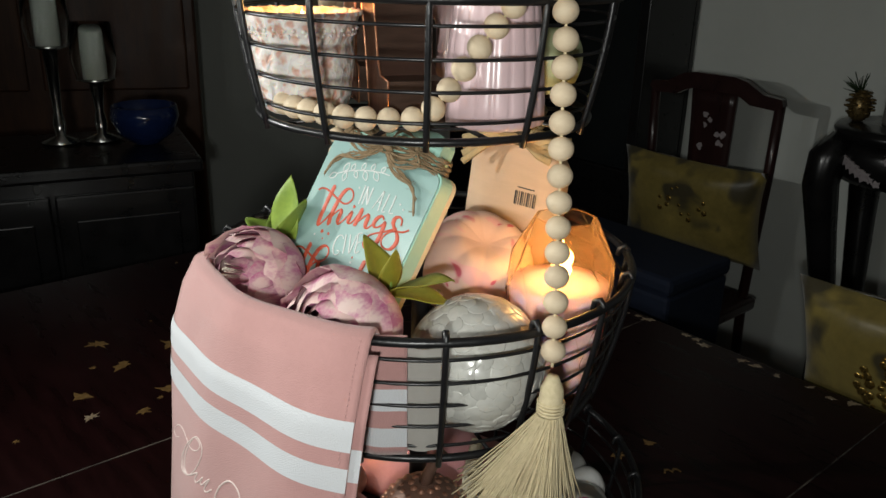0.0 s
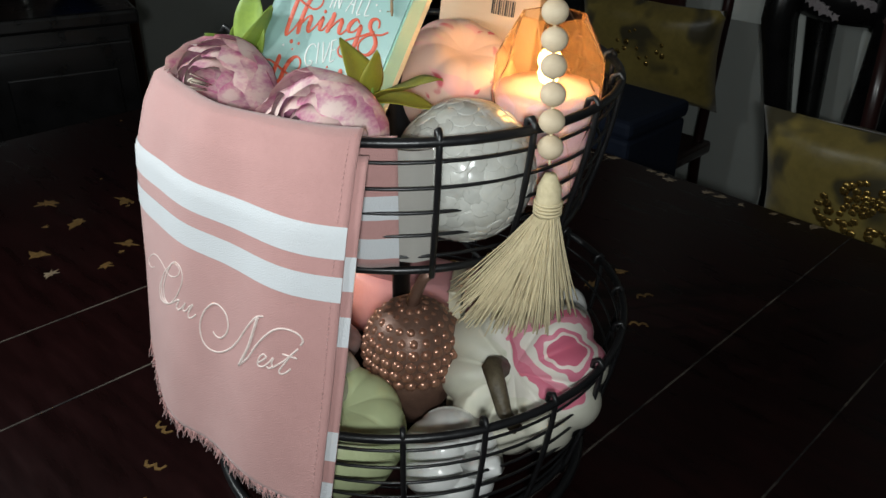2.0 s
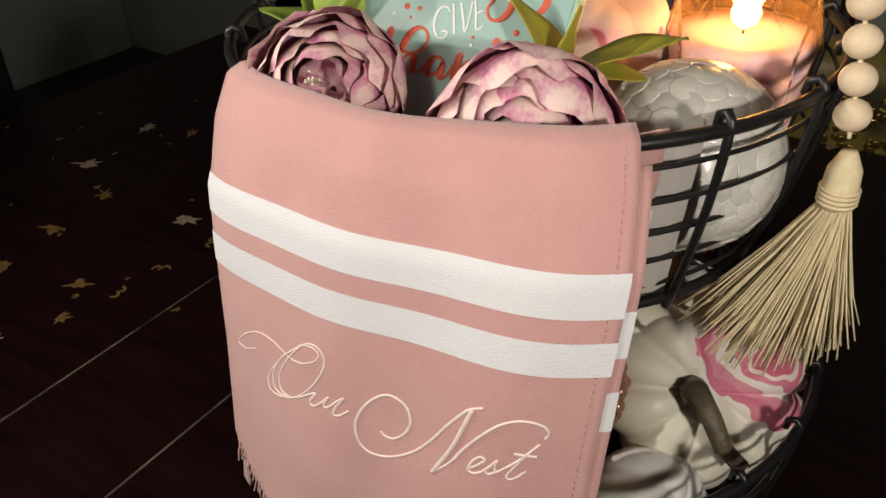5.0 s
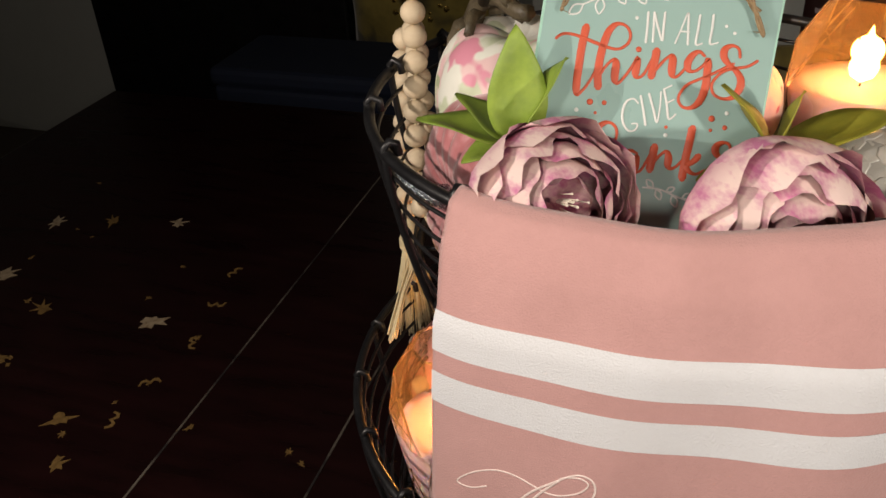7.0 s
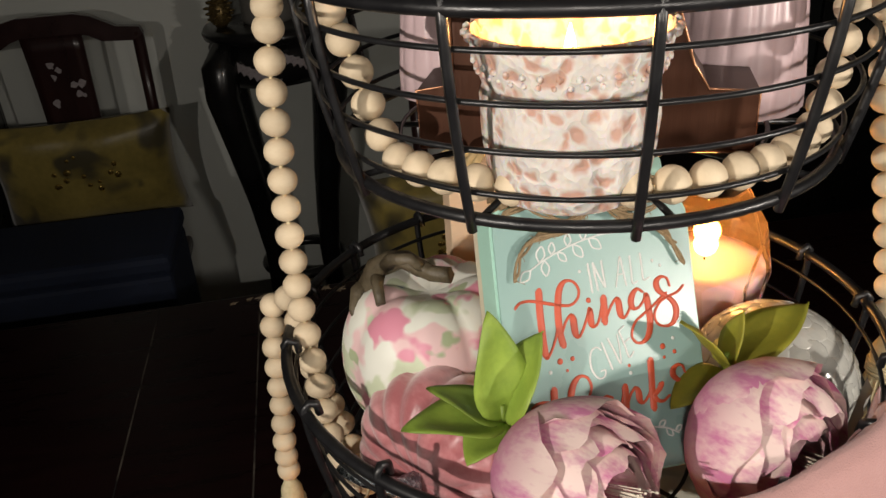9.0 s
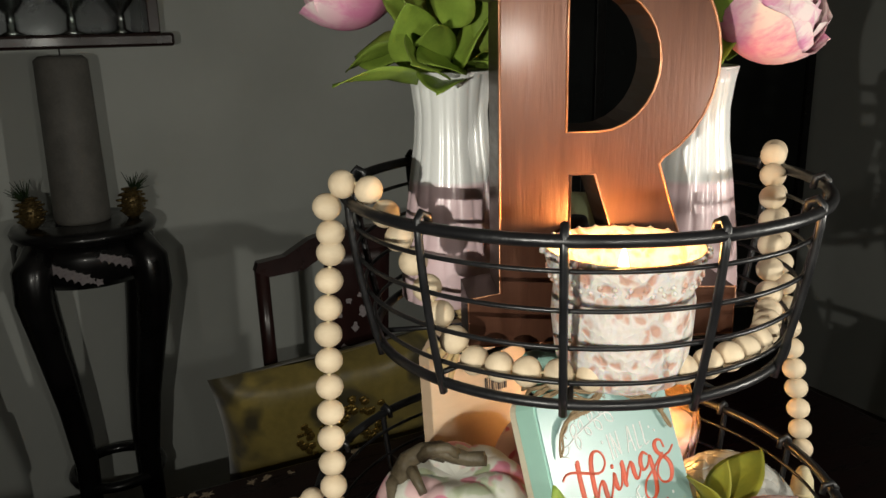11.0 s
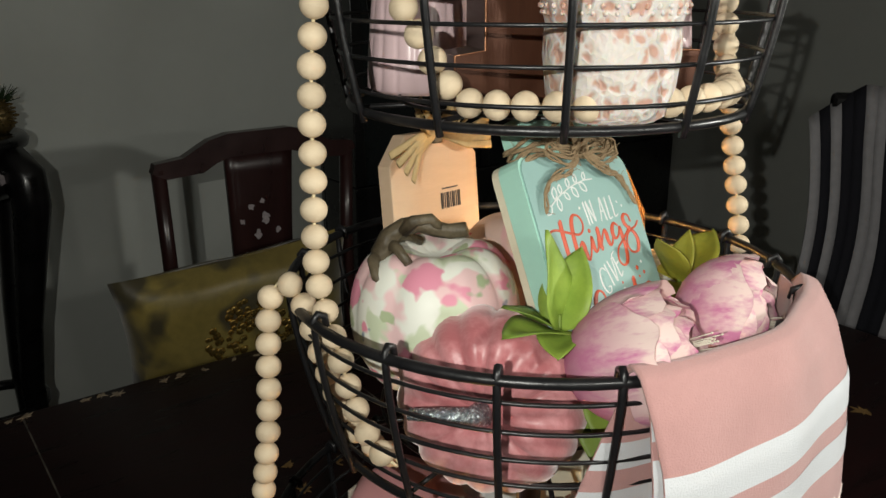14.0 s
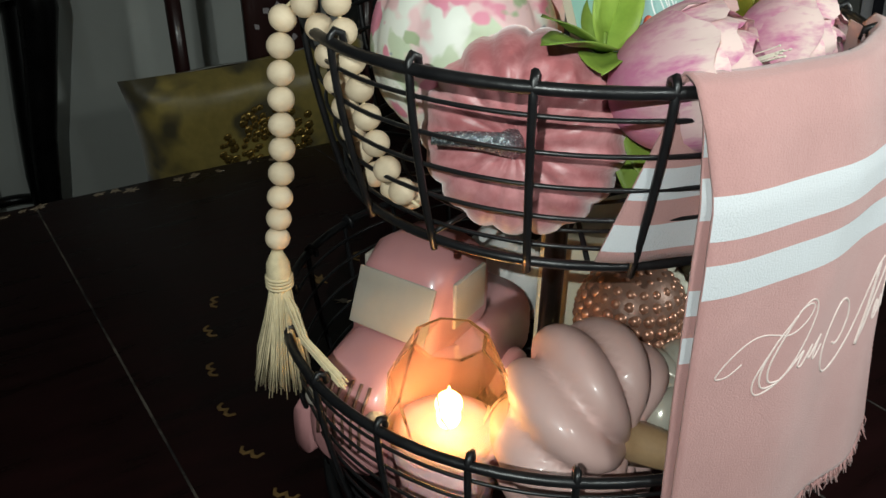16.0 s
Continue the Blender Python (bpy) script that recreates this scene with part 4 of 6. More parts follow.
def stem_bm(points, r0, r1, ridges=5):
    bm = bmesh.new()
    n = len(points)
    tube(bm, points, [r0 + (r1 - r0) * (i / (n - 1)) ** 0.6 for i in range(n)], 10)
    for k, v in enumerate(bm.verts):
        v.co += 0.08 * r0 * Vector((math.sin(9 * k), math.cos(7 * k), math.sin(5 * k)))
    return bm


def pumpkin(name, place, axis, radius, squash, lobes, depth, material, label, stem_points, stem_r, stem_mat, seed=0, twist=0.0, roll=0.0):
    e = new(name)
    e.empty_display_size = 0.02
    e.matrix_world = Matrix.Translation(place) @ Vector(axis).to_track_quat("Z", "Y").to_matrix().to_4x4() @ pose(0, 0, 0, 0, 0, roll)
    tagged(e, label, "pumpkin", "decorative pumpkins")
    part("body", pumpkin_bm(radius, squash, lobes, depth, seed, twist), material, e)
    if stem_points:
        part("stem", stem_bm(stem_points, *stem_r), stem_mat, e, "sculpted stem")
    return e


floral = pumpkin("floral_pumpkin", (-0.062, 0.070, 0.388), (0, 0, 1), 0.0615, 1.06, 9, 0.05, M_FLORAL, "white pumpkin with pink and green floral print and a brown stem",
        [(-0.016, 0.032, 0.038), (-0.019, 0.034, 0.050), (-0.018, 0.029, 0.061), (-0.016, 0.019, 0.068), (-0.014, 0.008, 0.070), (-0.013, -0.002, 0.067), (-0.012, -0.012, 0.065), (-0.012, -0.024, 0.067)], (0.0085, 0.0050), M_STEM, 2, 0.0, 180)
for hook in ([(-0.019, 0.018, 0.066), (-0.023, 0.010, 0.074), (-0.019, 0.000, 0.075), (-0.014, -0.006, 0.067)], [(-0.020, 0.036, 0.048), (-0.028, 0.038, 0.046), (-0.036, 0.034, 0.038), (-0.040, 0.028, 0.032)], [(-0.018, 0.028, 0.056), (-0.028, 0.020, 0.055), (-0.035, 0.012, 0.048)], [(-0.010, 0.028, 0.057), (0.000, 0.022, 0.057), (0.008, 0.012, 0.050)]):
    part("tendril", stem_bm(hook, 0.0048, 0.0032), M_STEM, floral, "curled brown tendril")
pumpkin("rose_pumpkin", (0.049, 0.018, 0.380), (0.3, -0.5, 1), 0.054, 1.0, 9, 0.03, M_FLORAL_PINK, "peach pumpkin with red rose print lit by the candle", None, None, None, 5)
pumpkin("velvet_pumpkin", (-0.119, 0.024, 0.352), (-1, 0.12, 0.12), 0.064, 0.60, 17, 0.075, M_VELVET, "dusty rose velvet pumpkin with a silver glitter stem",
        [(0, 0, 0.026), (0.002, 0.006, 0.038), (0.004, 0.022, 0.046), (0.003, 0.042, 0.049)], (0.009, 0.0035), M_SILVER, 7, 0.0, 90)

# ---- bottom basket ----
M_COPPER = mat("antique_copper", (0.26, 0.15, 0.11), 0.4, 0.3, (0.13, 0.075, 0.055), 50, bump=0.2)
M_COPPER_STUD = mat("polished_copper", (0.46, 0.25, 0.17), 0.3, 0.55, (0.3, 0.15, 0.1), 90)
M_GREEN = mat("pale_green_glaze", (0.58, 0.64, 0.36), 0.45, 0, (0.52, 0.57, 0.32), 12)
M_CERAMIC = mat("white_ceramic", (0.80, 0.80, 0.78), 0.25, 0, (0.72, 0.72, 0.70), 14, coat=0.3)
M_PINK_CERAMIC = mat("blush_ceramic", (0.68, 0.47, 0.43), 0.4, 0, (0.60, 0.40, 0.37), 12, coat=0.15)
M_TRUCK = mat("pink_truck_glaze", (0.60, 0.30, 0.30), 0.35, 0, (0.52, 0.25, 0.26), 12, coat=0.25)
M_TRUCK_WINDOW = mat("grey_painted_window", (0.46, 0.42, 0.36), 0.35, 0, (0.38, 0.34, 0.29), 20)
M_PEARL = mat("pearl_glaze", (0.66, 0.63, 0.54), 0.25, 0.25, (0.52, 0.5, 0.42), 16, coat=0.4)
M_TAN = mat("tan_stem_glaze", (0.45, 0.31, 0.17), 0.4, 0, (0.33, 0.21, 0.11), 40, bump=0.3, coat=0.2)
M_ROSE_BASE = mat("ivory_print", (0.72, 0.70, 0.60), 0.5, 0, (0.64, 0.62, 0.5), 14, bump=0.1)


def rose_print(m, centre, radius):
    """A printed rose: rings of pink round a centre in the object's own space, and loose green and peach patches."""
    patched(m, [((0.42, 0.46, 0.30), 0.64), ((0.66, 0.46, 0.34), 0.66)], 14)
    nt = m.node_tree
    b = nt.nodes["Principled BSDF"]
    source = b.inputs["Base Color"].links[0].from_socket
    tc = nt.nodes.new("ShaderNodeTexCoord")
    noise_n = nt.nodes.new("ShaderNodeTexNoise")
    noise_n.inputs["Scale"].default_value = 24
    nt.links.new(tc.outputs["Object"], noise_n.inputs["Vector"])
    dist = nt.nodes.new("ShaderNodeVectorMath")
    dist.operation = "DISTANCE"
    nt.links.new(tc.outputs["Object"], dist.inputs[0])
    dist.inputs[1].default_value = centre
    add = nt.nodes.new("ShaderNodeMath")
    add.operation = "MULTIPLY_ADD"
    nt.links.new(noise_n.outputs[0], add.inputs[0])
    add.inputs[1].default_value = 0.06
    nt.links.new(dist.outputs["Value"], add.inputs[2])
    ramp = nt.nodes.new("ShaderNodeValToRGB")
    scale_n = nt.nodes.new("ShaderNodeMath")
    scale_n.operation = "DIVIDE"
    nt.links.new(add.outputs[0], scale_n.inputs[0])
    scale_n.inputs[1].default_value = radius * 2.6
    nt.links.new(scale_n.outputs[0], ramp.inputs[0])
    ramp.color_ramp.interpolation = "CONSTANT"
    stops = [(0.0, (0.52, 0.12, 0.19)), (0.345, (0.73, 0.62, 0.57)), (0.385, (0.60, 0.18, 0.26)), (0.445, (0.74, 0.69, 0.62)), (0.53, (0.66, 0.26, 0.33)), (0.60, (0.62, 0.17, 0.25)), (0.66, (0.73, 0.69, 0.61))]
    ramp.color_ramp.elements[0].color = (*stops[0][1], 1)
    ramp.color_ramp.elements[1].position, ramp.color_ramp.elements[1].color = stops[1][0], (*stops[1][1], 1)
    for pos, col in stops[2:]:
        ramp.color_ramp.elements.new(pos).color = (*col, 1)
    mask = nt.nodes.new("ShaderNodeMath")
    mask.operation = "LESS_THAN"
    nt.links.new(scale_n.outputs[0], mask.inputs[0])
    mask.inputs[1].default_value = 0.72
    mx = nt.nodes.new("ShaderNodeMix")
    mx.data_type = "RGBA"
    nt.links.new(mask.outputs[0], mx.inputs["Factor"])
    nt.links.new(source, mx.inputs["A"])
    nt.links.new(ramp.outputs[0], mx.inputs["B"])
    nt.links.new(mx.outputs["Result"], b.inputs["Base Color"])
    return m


# acorn
acorn = thing("acorn", (0.014, -0.068, 0.062), "antique copper acorn ornament with a studded cap", "ornament")
ac = bmesh.new()
lathe(ac, [(0.004, 0.0), (0.020, 0.012), (0.036, 0.040), (0.041, 0.068), (0.040, 0.085), (0.030, 0.095)], 40)
part("nut", ac, M_COPPER, acorn)
cap = bmesh.new()
lathe(cap, [(0.040, 0.070), (0.0455, 0.078), (0.0450, 0.098), (0.0385, 0.117), (0.025, 0.131), (0.008, 0.137)], 40)
part("cap", cap, M_COPPER, acorn)
part("stem", stem_bm([(0, 0, 0.134), (0.004, 0, 0.150), (0.010, -0.002, 0.164), (0.017, -0.004, 0.172)], 0.0065, 0.0048), M_COPPER, acorn)
stud_me = None
for row, (r, z, n, q) in enumerate(((0.0450, 0.076, 24, 0.0062), (0.0462, 0.086, 25, 0.0062), (0.0455, 0.0965, 24, 0.0060), (0.0425, 0.1065, 23, 0.0058), (0.0380, 0.1155, 21, 0.0054), (0.0315, 0.123, 18, 0.0050), (0.0235, 0.129, 14, 0.0046), (0.0150, 0.1335, 9, 0.0042))):
    for k in range(n):
        if stud_me is None:
            sb = bmesh.new()
            bmesh.ops.create_icosphere(sb, subdivisions=2, radius=1.0)
            st_ob = part("stud", sb, M_COPPER_STUD, acorn)
            stud_me = st_ob.data
        else:
            st_ob = new("stud", stud_me)
            st_ob.parent = acorn
        a = 2 * math.pi * (k + 0.5 * (row % 2)) / n
        st_ob.matrix_basis = Matrix.Translation(((r - 0.0030) * math.cos(a), (r - 0.0030) * math.sin(a), z)) @ Matrix.Diagonal((0.98 * q, 0.98 * q, 0.95 * q, 1))

M_ROSE = rose_print(M_ROSE_BASE, (0.040, 0.030, 0.045), 0.044)
pumpkin("rose_print_pumpkin", (0.118, -0.080, 0.134), (-0.28, -0.75, 0.55), 0.079, 0.88, 10, 0.13, M_ROSE, "ivory pumpkin printed with a large pink rose lying on its side",
        [(-0.012, 0, 0.050), (-0.014, 0.002, 0.070), (-0.004, -0.014, 0.076), (0.006, -0.034, 0.074), (0.018, -0.046, 0.068)], (0.0105, 0.006), M_STEM, 11)
pumpkin("green_pumpkin", (-0.046, -0.136, 0.106), (0.1, -0.3, 1), 0.058, 1.0, 8, 0.04, M_GREEN, "pale green ceramic pumpkin half hidden by the towel",
        None, None, None, 13)
lump = thing("white_pumpkin", (0.052, -0.148, 0.047), "small glossy white ceramic pumpkin lying on its side", "pumpkin", "decorative pumpkins")
lb = pumpkin_bm(0.046, 0.95, 7, 0.08, 21)
lump_body = part("body", lb, M_CERAMIC, lump)
lump_body.matrix_basis = pose(0, 0, 0.040, 62, 0, 38)
lump_stem = part("stem", stem_bm([(0, 0, 0.03), (0, 0, 0.052), (0.006, 0.002, 0.064)], 0.011, 0.008), M_CERAMIC, lump)
lump_stem.matrix_basis = pose(0, 0, 0.040, 62, 0, 38)
pumpkin("white_ribbed_pumpkin", (0.140, 0.035, 0.112), (0.2, -0.2, 1), 0.062, 0.85, 9, 0.13, M_CERAMIC, "white ribbed ceramic pumpkin at the back of the basket",
        [(0, 0, 0.035), (0, 0.004, 0.058), (0.008, 0.008, 0.07)], (0.009, 0.006), M_STEM, 23)
gem_candle((-0.136, 0.062, 0.0485), 25, "lit candle in an amber faceted glass jar in the bottom basket", 0.15, -0.020)
pumpkin("blush_pumpkin", (-0.113, -0.034, 0.132), (-0.5, -0.86, 0.14), 0.079, 0.80, 9, 0.21, M_PINK_CERAMIC, "blush ceramic pumpkin with deep swirled ribs and a tan stem",
        [(0, 0, 0.036), (0.0, 0.002, 0.056), (0.0, 0.003, 0.074), (0.001, 0.004, 0.086)], (0.016, 0.011), M_TAN, 29, 0.55)
pumpkin("pearl_pumpkin", (-0.080, -0.108, 0.132), (-0.3, 0.1, 1), 0.052, 0.95, 8, 0.12, M_PEARL, "pearl glazed pumpkin beside the towel",
        [(0, 0, 0.035), (0, 0, 0.055)], (0.007, 0.005), M_TAN, 31)

# ceramic truck
truck = thing("toy_truck", (-0.028, 0.104, 0.050), "dusty pink ceramic vintage pickup truck", "ornament", turn=157)
truck.scale = (1.18, 1.18, 1.18)
# local x runs from the tail to the bonnet


def loft(sections, n=24, power=3.2):
    """Rounded boxes: (x, half width, z low, z high)."""
    bm, rings = bmesh.new(), []
    for x, hw, z0, z1 in sections:
        ring = []
        for k in range(n):
            a = 2 * math.pi * k / n
            c, s = math.cos(a), math.sin(a)
            ring.append(bm.verts.new((x, hw * math.copysign(abs(c) ** (2 / power), c), (z0 + z1) / 2 + (z1 - z0) / 2 * math.copysign(abs(s) ** (2 / power), s))))
        rings.append(ring)
    for r0, r1 in zip(rings, rings[1:]):
        for k in range(n):
            bm.faces.new((r0[k], r0[(k + 1) % n], r1[(k + 1) % n], r1[k]))
    bm.faces.new(list(reversed(rings[0])))
    bm.faces.new(rings[-1])
    bmesh.ops.recalc_face_normals(bm, faces=bm.faces)
    return bm


part("body", loft([(-0.095, 0.030, 0.012, 0.072), (-0.09, 0.041, 0.010, 0.080), (-0.01, 0.043, 0.010, 0.084), (0.03, 0.041, 0.010, 0.094), (0.075, 0.033, 0.010, 0.088), (0.09, 0.028, 0.014, 0.070), (0.094, 0.02, 0.02, 0.06)]), M_TRUCK, truck)
part("cab", loft([(-0.032, 0.030, 0.075, 0.140), (-0.028, 0.036, 0.07, 0.146), (0.008, 0.037, 0.07, 0.150), (0.026, 0.034, 0.07, 0.138), (0.040, 0.030, 0.07, 0.100)]), M_TRUCK, truck, "rounded cab")
for side in (-1, 1):
    part("side_window", boxed((-0.022, side * 0.0362 - 0.0016, 0.098), (0.016, side * 0.0362 + 0.0016, 0.132), 0.0012), M_TRUCK_WINDOW, truck)
    wb = loft([(0.040, 0.006, 0.0, 0.040), (0.045, 0.010, -0.002, 0.046), (0.066, 0.011, -0.002, 0.052), (0.086, 0.008, 0.0, 0.04)], 18)
    fender = part("fender", wb, M_TRUCK, truck)
    fender.location = (0, side * 0.040, 0.004)
    wheel = bmesh.new()
    lathe(wheel, [(0.010, -0.007), (0.019, -0.006), (0.021, 0.0), (0.019, 0.006), (0.010, 0.007)], 24)
    for x in (-0.055, 0.062):
        w_ob = part("wheel", wheel.copy(), M_TRUCK, truck)
        w_ob.matrix_basis = pose(x, side * 0.043, 0.021, 90)
    wheel.free()
    hl = bmesh.new()
    bmesh.ops.create_uvsphere(hl, u_segments=14, v_segments=8, radius=0.008)
    part("headlight", hl, M_TRUCK_WINDOW, truck).location = (0.086, side * 0.024, 0.062)
shield = part("windscreen", boxed((0, -0.0305, -0.004), (0.0022, 0.0305, 0.036), 0.001), M_TRUCK_WINDOW, truck)
shield.matrix_basis = pose(0.0405, 0, 0.098, 0, -22, 0)
# dark strips laid where the grille slots run
for k in range(6):
    y = -0.017 + 0.0068 * k
    part("grille_slot", tube(bmesh.new(), [(0.0950, y, 0.040), (0.0935, y, 0.058), (0.0895, y, 0.071), (0.0810, y, 0.0825)], 0.0013, 6), M_COPPER, truck, "dark raised grille line")
panel = thing("cream_plaque", (0.056, -0.016, 0.047), "cream wooden plaque leaning at the pole", "plaque", turn=-96)
part("board", boxed((-0.03, -0.006, 0), (0.03, 0.006, 0.15), 0.002), M_CREAM, panel, smooth=False)

# ---- top basket ----
M_R = mat("brushed_copper_letter", (0.105, 0.043, 0.024), 0.34, 0.45, (0.085, 0.034, 0.02), 22, 8, stretch=(7, 0.6, 1), bump=0.12, coat=0.1, amount=0.8)
M_R_EDGE = mat("dark_copper_edge", (0.085, 0.05, 0.035), 0.38, 0.6, (0.05, 0.03, 0.022), 25, stretch=(1, 8, 1))
M_R_RIM = mat("bright_copper_rim", (0.55, 0.27, 0.15), 0.35, 0.8, (0.4, 0.18, 0.1), 60)
M_CARVED = mat("whitewashed_ceramic", (0.72, 0.68, 0.64), 0.6, 0, (0.60, 0.54, 0.50), 60, bump=0.3, bump_scale=300, sub=0.35)


def cell_relief(m, colour, scale):
    """Brown hollows between whitewashed ridges."""
    nt = m.node_tree
    b = nt.nodes["Principled BSDF"]
    src = b.inputs["Base Color"].links[0].from_socket
    tc = nt.nodes.new("ShaderNodeTexCoord")
    vor = nt.nodes.new("ShaderNodeTexVoronoi")
    vor.inputs["Scale"].default_value = scale
    vor.inputs["Randomness"].default_value = 0.85
    wob = nt.nodes.new("ShaderNodeTexNoise")
    wob.inputs["Scale"].default_value = 70
    nt.links.new(tc.outputs["Object"], wob.inputs["Vector"])
    bend = nt.nodes.new("ShaderNodeVectorMath")
    bend.operation = "MULTIPLY_ADD"
    nt.links.new(wob.outputs["Color"], bend.inputs[0])
    bend.inputs[1].default_value = (0.022, 0.022, 0.022)
    nt.links.new(tc.outputs["Object"], bend.inputs[2])
    nt.links.new(bend.outputs[0], vor.inputs["Vector"])
    bu = nt.nodes.new("ShaderNodeBump")
    bu.inputs["Strength"].default_value = 0.7
    bu.inputs["Distance"].default_value = 0.003
    nt.links.new(vor.outputs["Distance"], bu.inputs["Height"])
    nt.links.new(bu.outputs[0], b.inputs["Normal"])
    ramp = nt.nodes.new("ShaderNodeValToRGB")
    ramp.color_ramp.elements[0].position, ramp.color_ramp.elements[1].position = 0.30, 0.52
    ramp.color_ramp.elements[0].color, ramp.color_ramp.elements[1].color = (1, 1, 1, 1), (0, 0, 0, 1)
    nt.links.new(vor.outputs["Distance"], ramp.inputs[0])
    mx = nt.nodes.new("ShaderNodeMix")
    mx.data_type = "RGBA"
    nt.links.new(ramp.outputs[0], mx.inputs["Factor"])
    nt.links.new(src, mx.inputs["A"])
    mx.inputs["B"].default_value = (*colour, 1)
    nt.links.new(mx.outputs["Result"], b.inputs["Base Color"])


cell_relief(M_CARVED, (0.54, 0.33, 0.26), 95)


def two_tone(name, low, high, z):
    m = mat(name, high, 0.32, 0, tuple(c * 0.95 for c in high), 20, coat=0.2)
    nt = m.node_tree
    b = nt.nodes["Principled BSDF"]
    src = b.inputs["Base Color"].links[0].from_socket
    tc = nt.nodes.new("ShaderNodeTexCoord")
    sep = nt.nodes.new("ShaderNodeSeparateXYZ")
    nt.links.new(tc.outputs["Object"], sep.inputs[0])
    mr = nt.nodes.new("ShaderNodeMapRange")
    mr.inputs[1].default_value, mr.inputs[2].default_value = z - 0.002, z + 0.002
    nt.links.new(sep.outputs[2], mr.inputs[0])
    mx = nt.nodes.new("ShaderNodeMix")
    mx.data_type = "RGBA"
    nt.links.new(mr.outputs[0], mx.inputs["Factor"])
    mx.inputs["A"].default_value = (*low, 1)
    nt.links.new(src, mx.inputs["B"])
    nt.links.new(mx.outputs["Result"], b.inputs["Base Color"])
    return m


M_VASE = two_tone("pink_dipped_glaze", (0.70, 0.52, 0.54), (0.76, 0.77, 0.75), 0.092)

letter = thing("letter_block", (0, 0, 0), "brushed copper standing letter R with bright copper edges", "letter")
LZ = Vector((math.cos(radians(203)), math.sin(radians(203)), 0))
LX = Vector((-LZ.y, LZ.x, 0))
letter.matrix_world = Matrix(((LX.x, 0, LZ.x, -0.0595), (LX.y, 0, LZ.y, -0.0018), (0, 1, 0, 0), (0, 0, 0, 1)))


def arc(cx, cy, rx, ry, a0, a1, n=14):
    return [(cx + rx * math.cos(radians(a0 + (a1 - a0) * k / n)), cy + ry * math.sin(radians(a0 + (a1 - a0) * k / n))) for k in range(n + 1)]


R_OUT = ([(-0.060, 0.5375), (-0.060, 0.569), (-0.040, 0.572), (-0.040, 0.747), (-0.054, 0.750), (-0.054, 0.779), (0.030, 0.779)] + arc(0.032, 0.7125, 0.060, 0.0665, 88, -62)
         + [(0.058, 0.650), (0.080, 0.582), (0.088, 0.570), (0.112, 0.569), (0.112, 0.5375), (0.052, 0.5375), (0.046, 0.560), (0.018, 0.645), (0.003, 0.645), (0.003, 0.570), (0.013, 0.567), (0.013, 0.5375)])
R_IN = [(0.0, 0.671), (0.0, 0.753), (0.018, 0.753)] + arc(0.020, 0.712, 0.036, 0.041, 90, -90) + [(0.018, 0.671)]


def holed_slab(outer, inner, z0, z1):
    """A slab with a hole: front, back and all sides."""
    bm = bmesh.new()
    loops = []
    for z in (z0, z1):
        o = [bm.verts.new((x, y, z)) for x, y in outer]
        i = [bm.verts.new((x, y, z)) for x, y in inner]
        edges = [bm.edges.new((l[k], l[(k + 1) % len(l)])) for l in (o, i) for k in range(len(l))]
        bmesh.ops.triangle_fill(bm, use_beauty=True, use_dissolve=False, edges=edges)
        loops.append((o, i))
    for a, b in zip(*loops):
        for k in range(len(a)):
            bm.faces.new((a[k], a[(k + 1) % len(a)], b[(k + 1) % len(b)], b[k]))
    bmesh.ops.recalc_face_normals(bm, faces=bm.faces)
    return bm


part("letter_side", holed_slab(R_OUT, R_IN, -0.044, -0.0012), M_R_EDGE, letter, "dark copper sides", smooth=False)
part("letter_face", holed_slab(R_OUT, R_IN, -0.0011, 0.0), M_R, letter, "brushed copper face", smooth=False)
# thin brighter copper strip along the outer and inner outline
for loop in (R_OUT, R_IN):
    part("rim", tube(bmesh.new(), [(x, y, 0.0) for x, y in loop], 0.0009, 5, True), M_R_RIM, letter, "bright copper edge strip")


def vase(place, label, turn=0):
    v = thing("bud_vase", place, label, "vase", "fluted vases", turn)
    flutes = lambda a, k: 1 + 0.034 * abs(math.sin(9 * a)) ** 0.45
    b = bmesh.new()
    outer = [(0.030, 0.0), (0.0385, 0.004), (0.0380, 0.020), (0.0345, 0.060), (0.0300, 0.095), (0.0265, 0.120), (0.0255, 0.140), (0.0275, 0.158), (0.0295, 0.168)]
    inner = [(0.0275, 0.168), (0.0255, 0.158), (0.0235, 0.140), (0.0235, 0.10), (0.025, 0.03), (0.0, 0.03)]
    lathe(b, outer + inner, 144, flutes, cap=False)
    part("body", b, M_VASE, v, "white fluted glaze dipped in pink")
    part("lip", tube(bmesh.new(), circle(0.0295, 0.168, 48), 0.0011, 6, True), M_CERAMIC, v)
    return v


VASES = [((0.018, 0.094, 0.5345), 5), ((0.060, -0.070, 0.5345), 30)]
for p, turn in VASES:
    vase(p, "white fluted ceramic vase with a pink dipped base", turn)


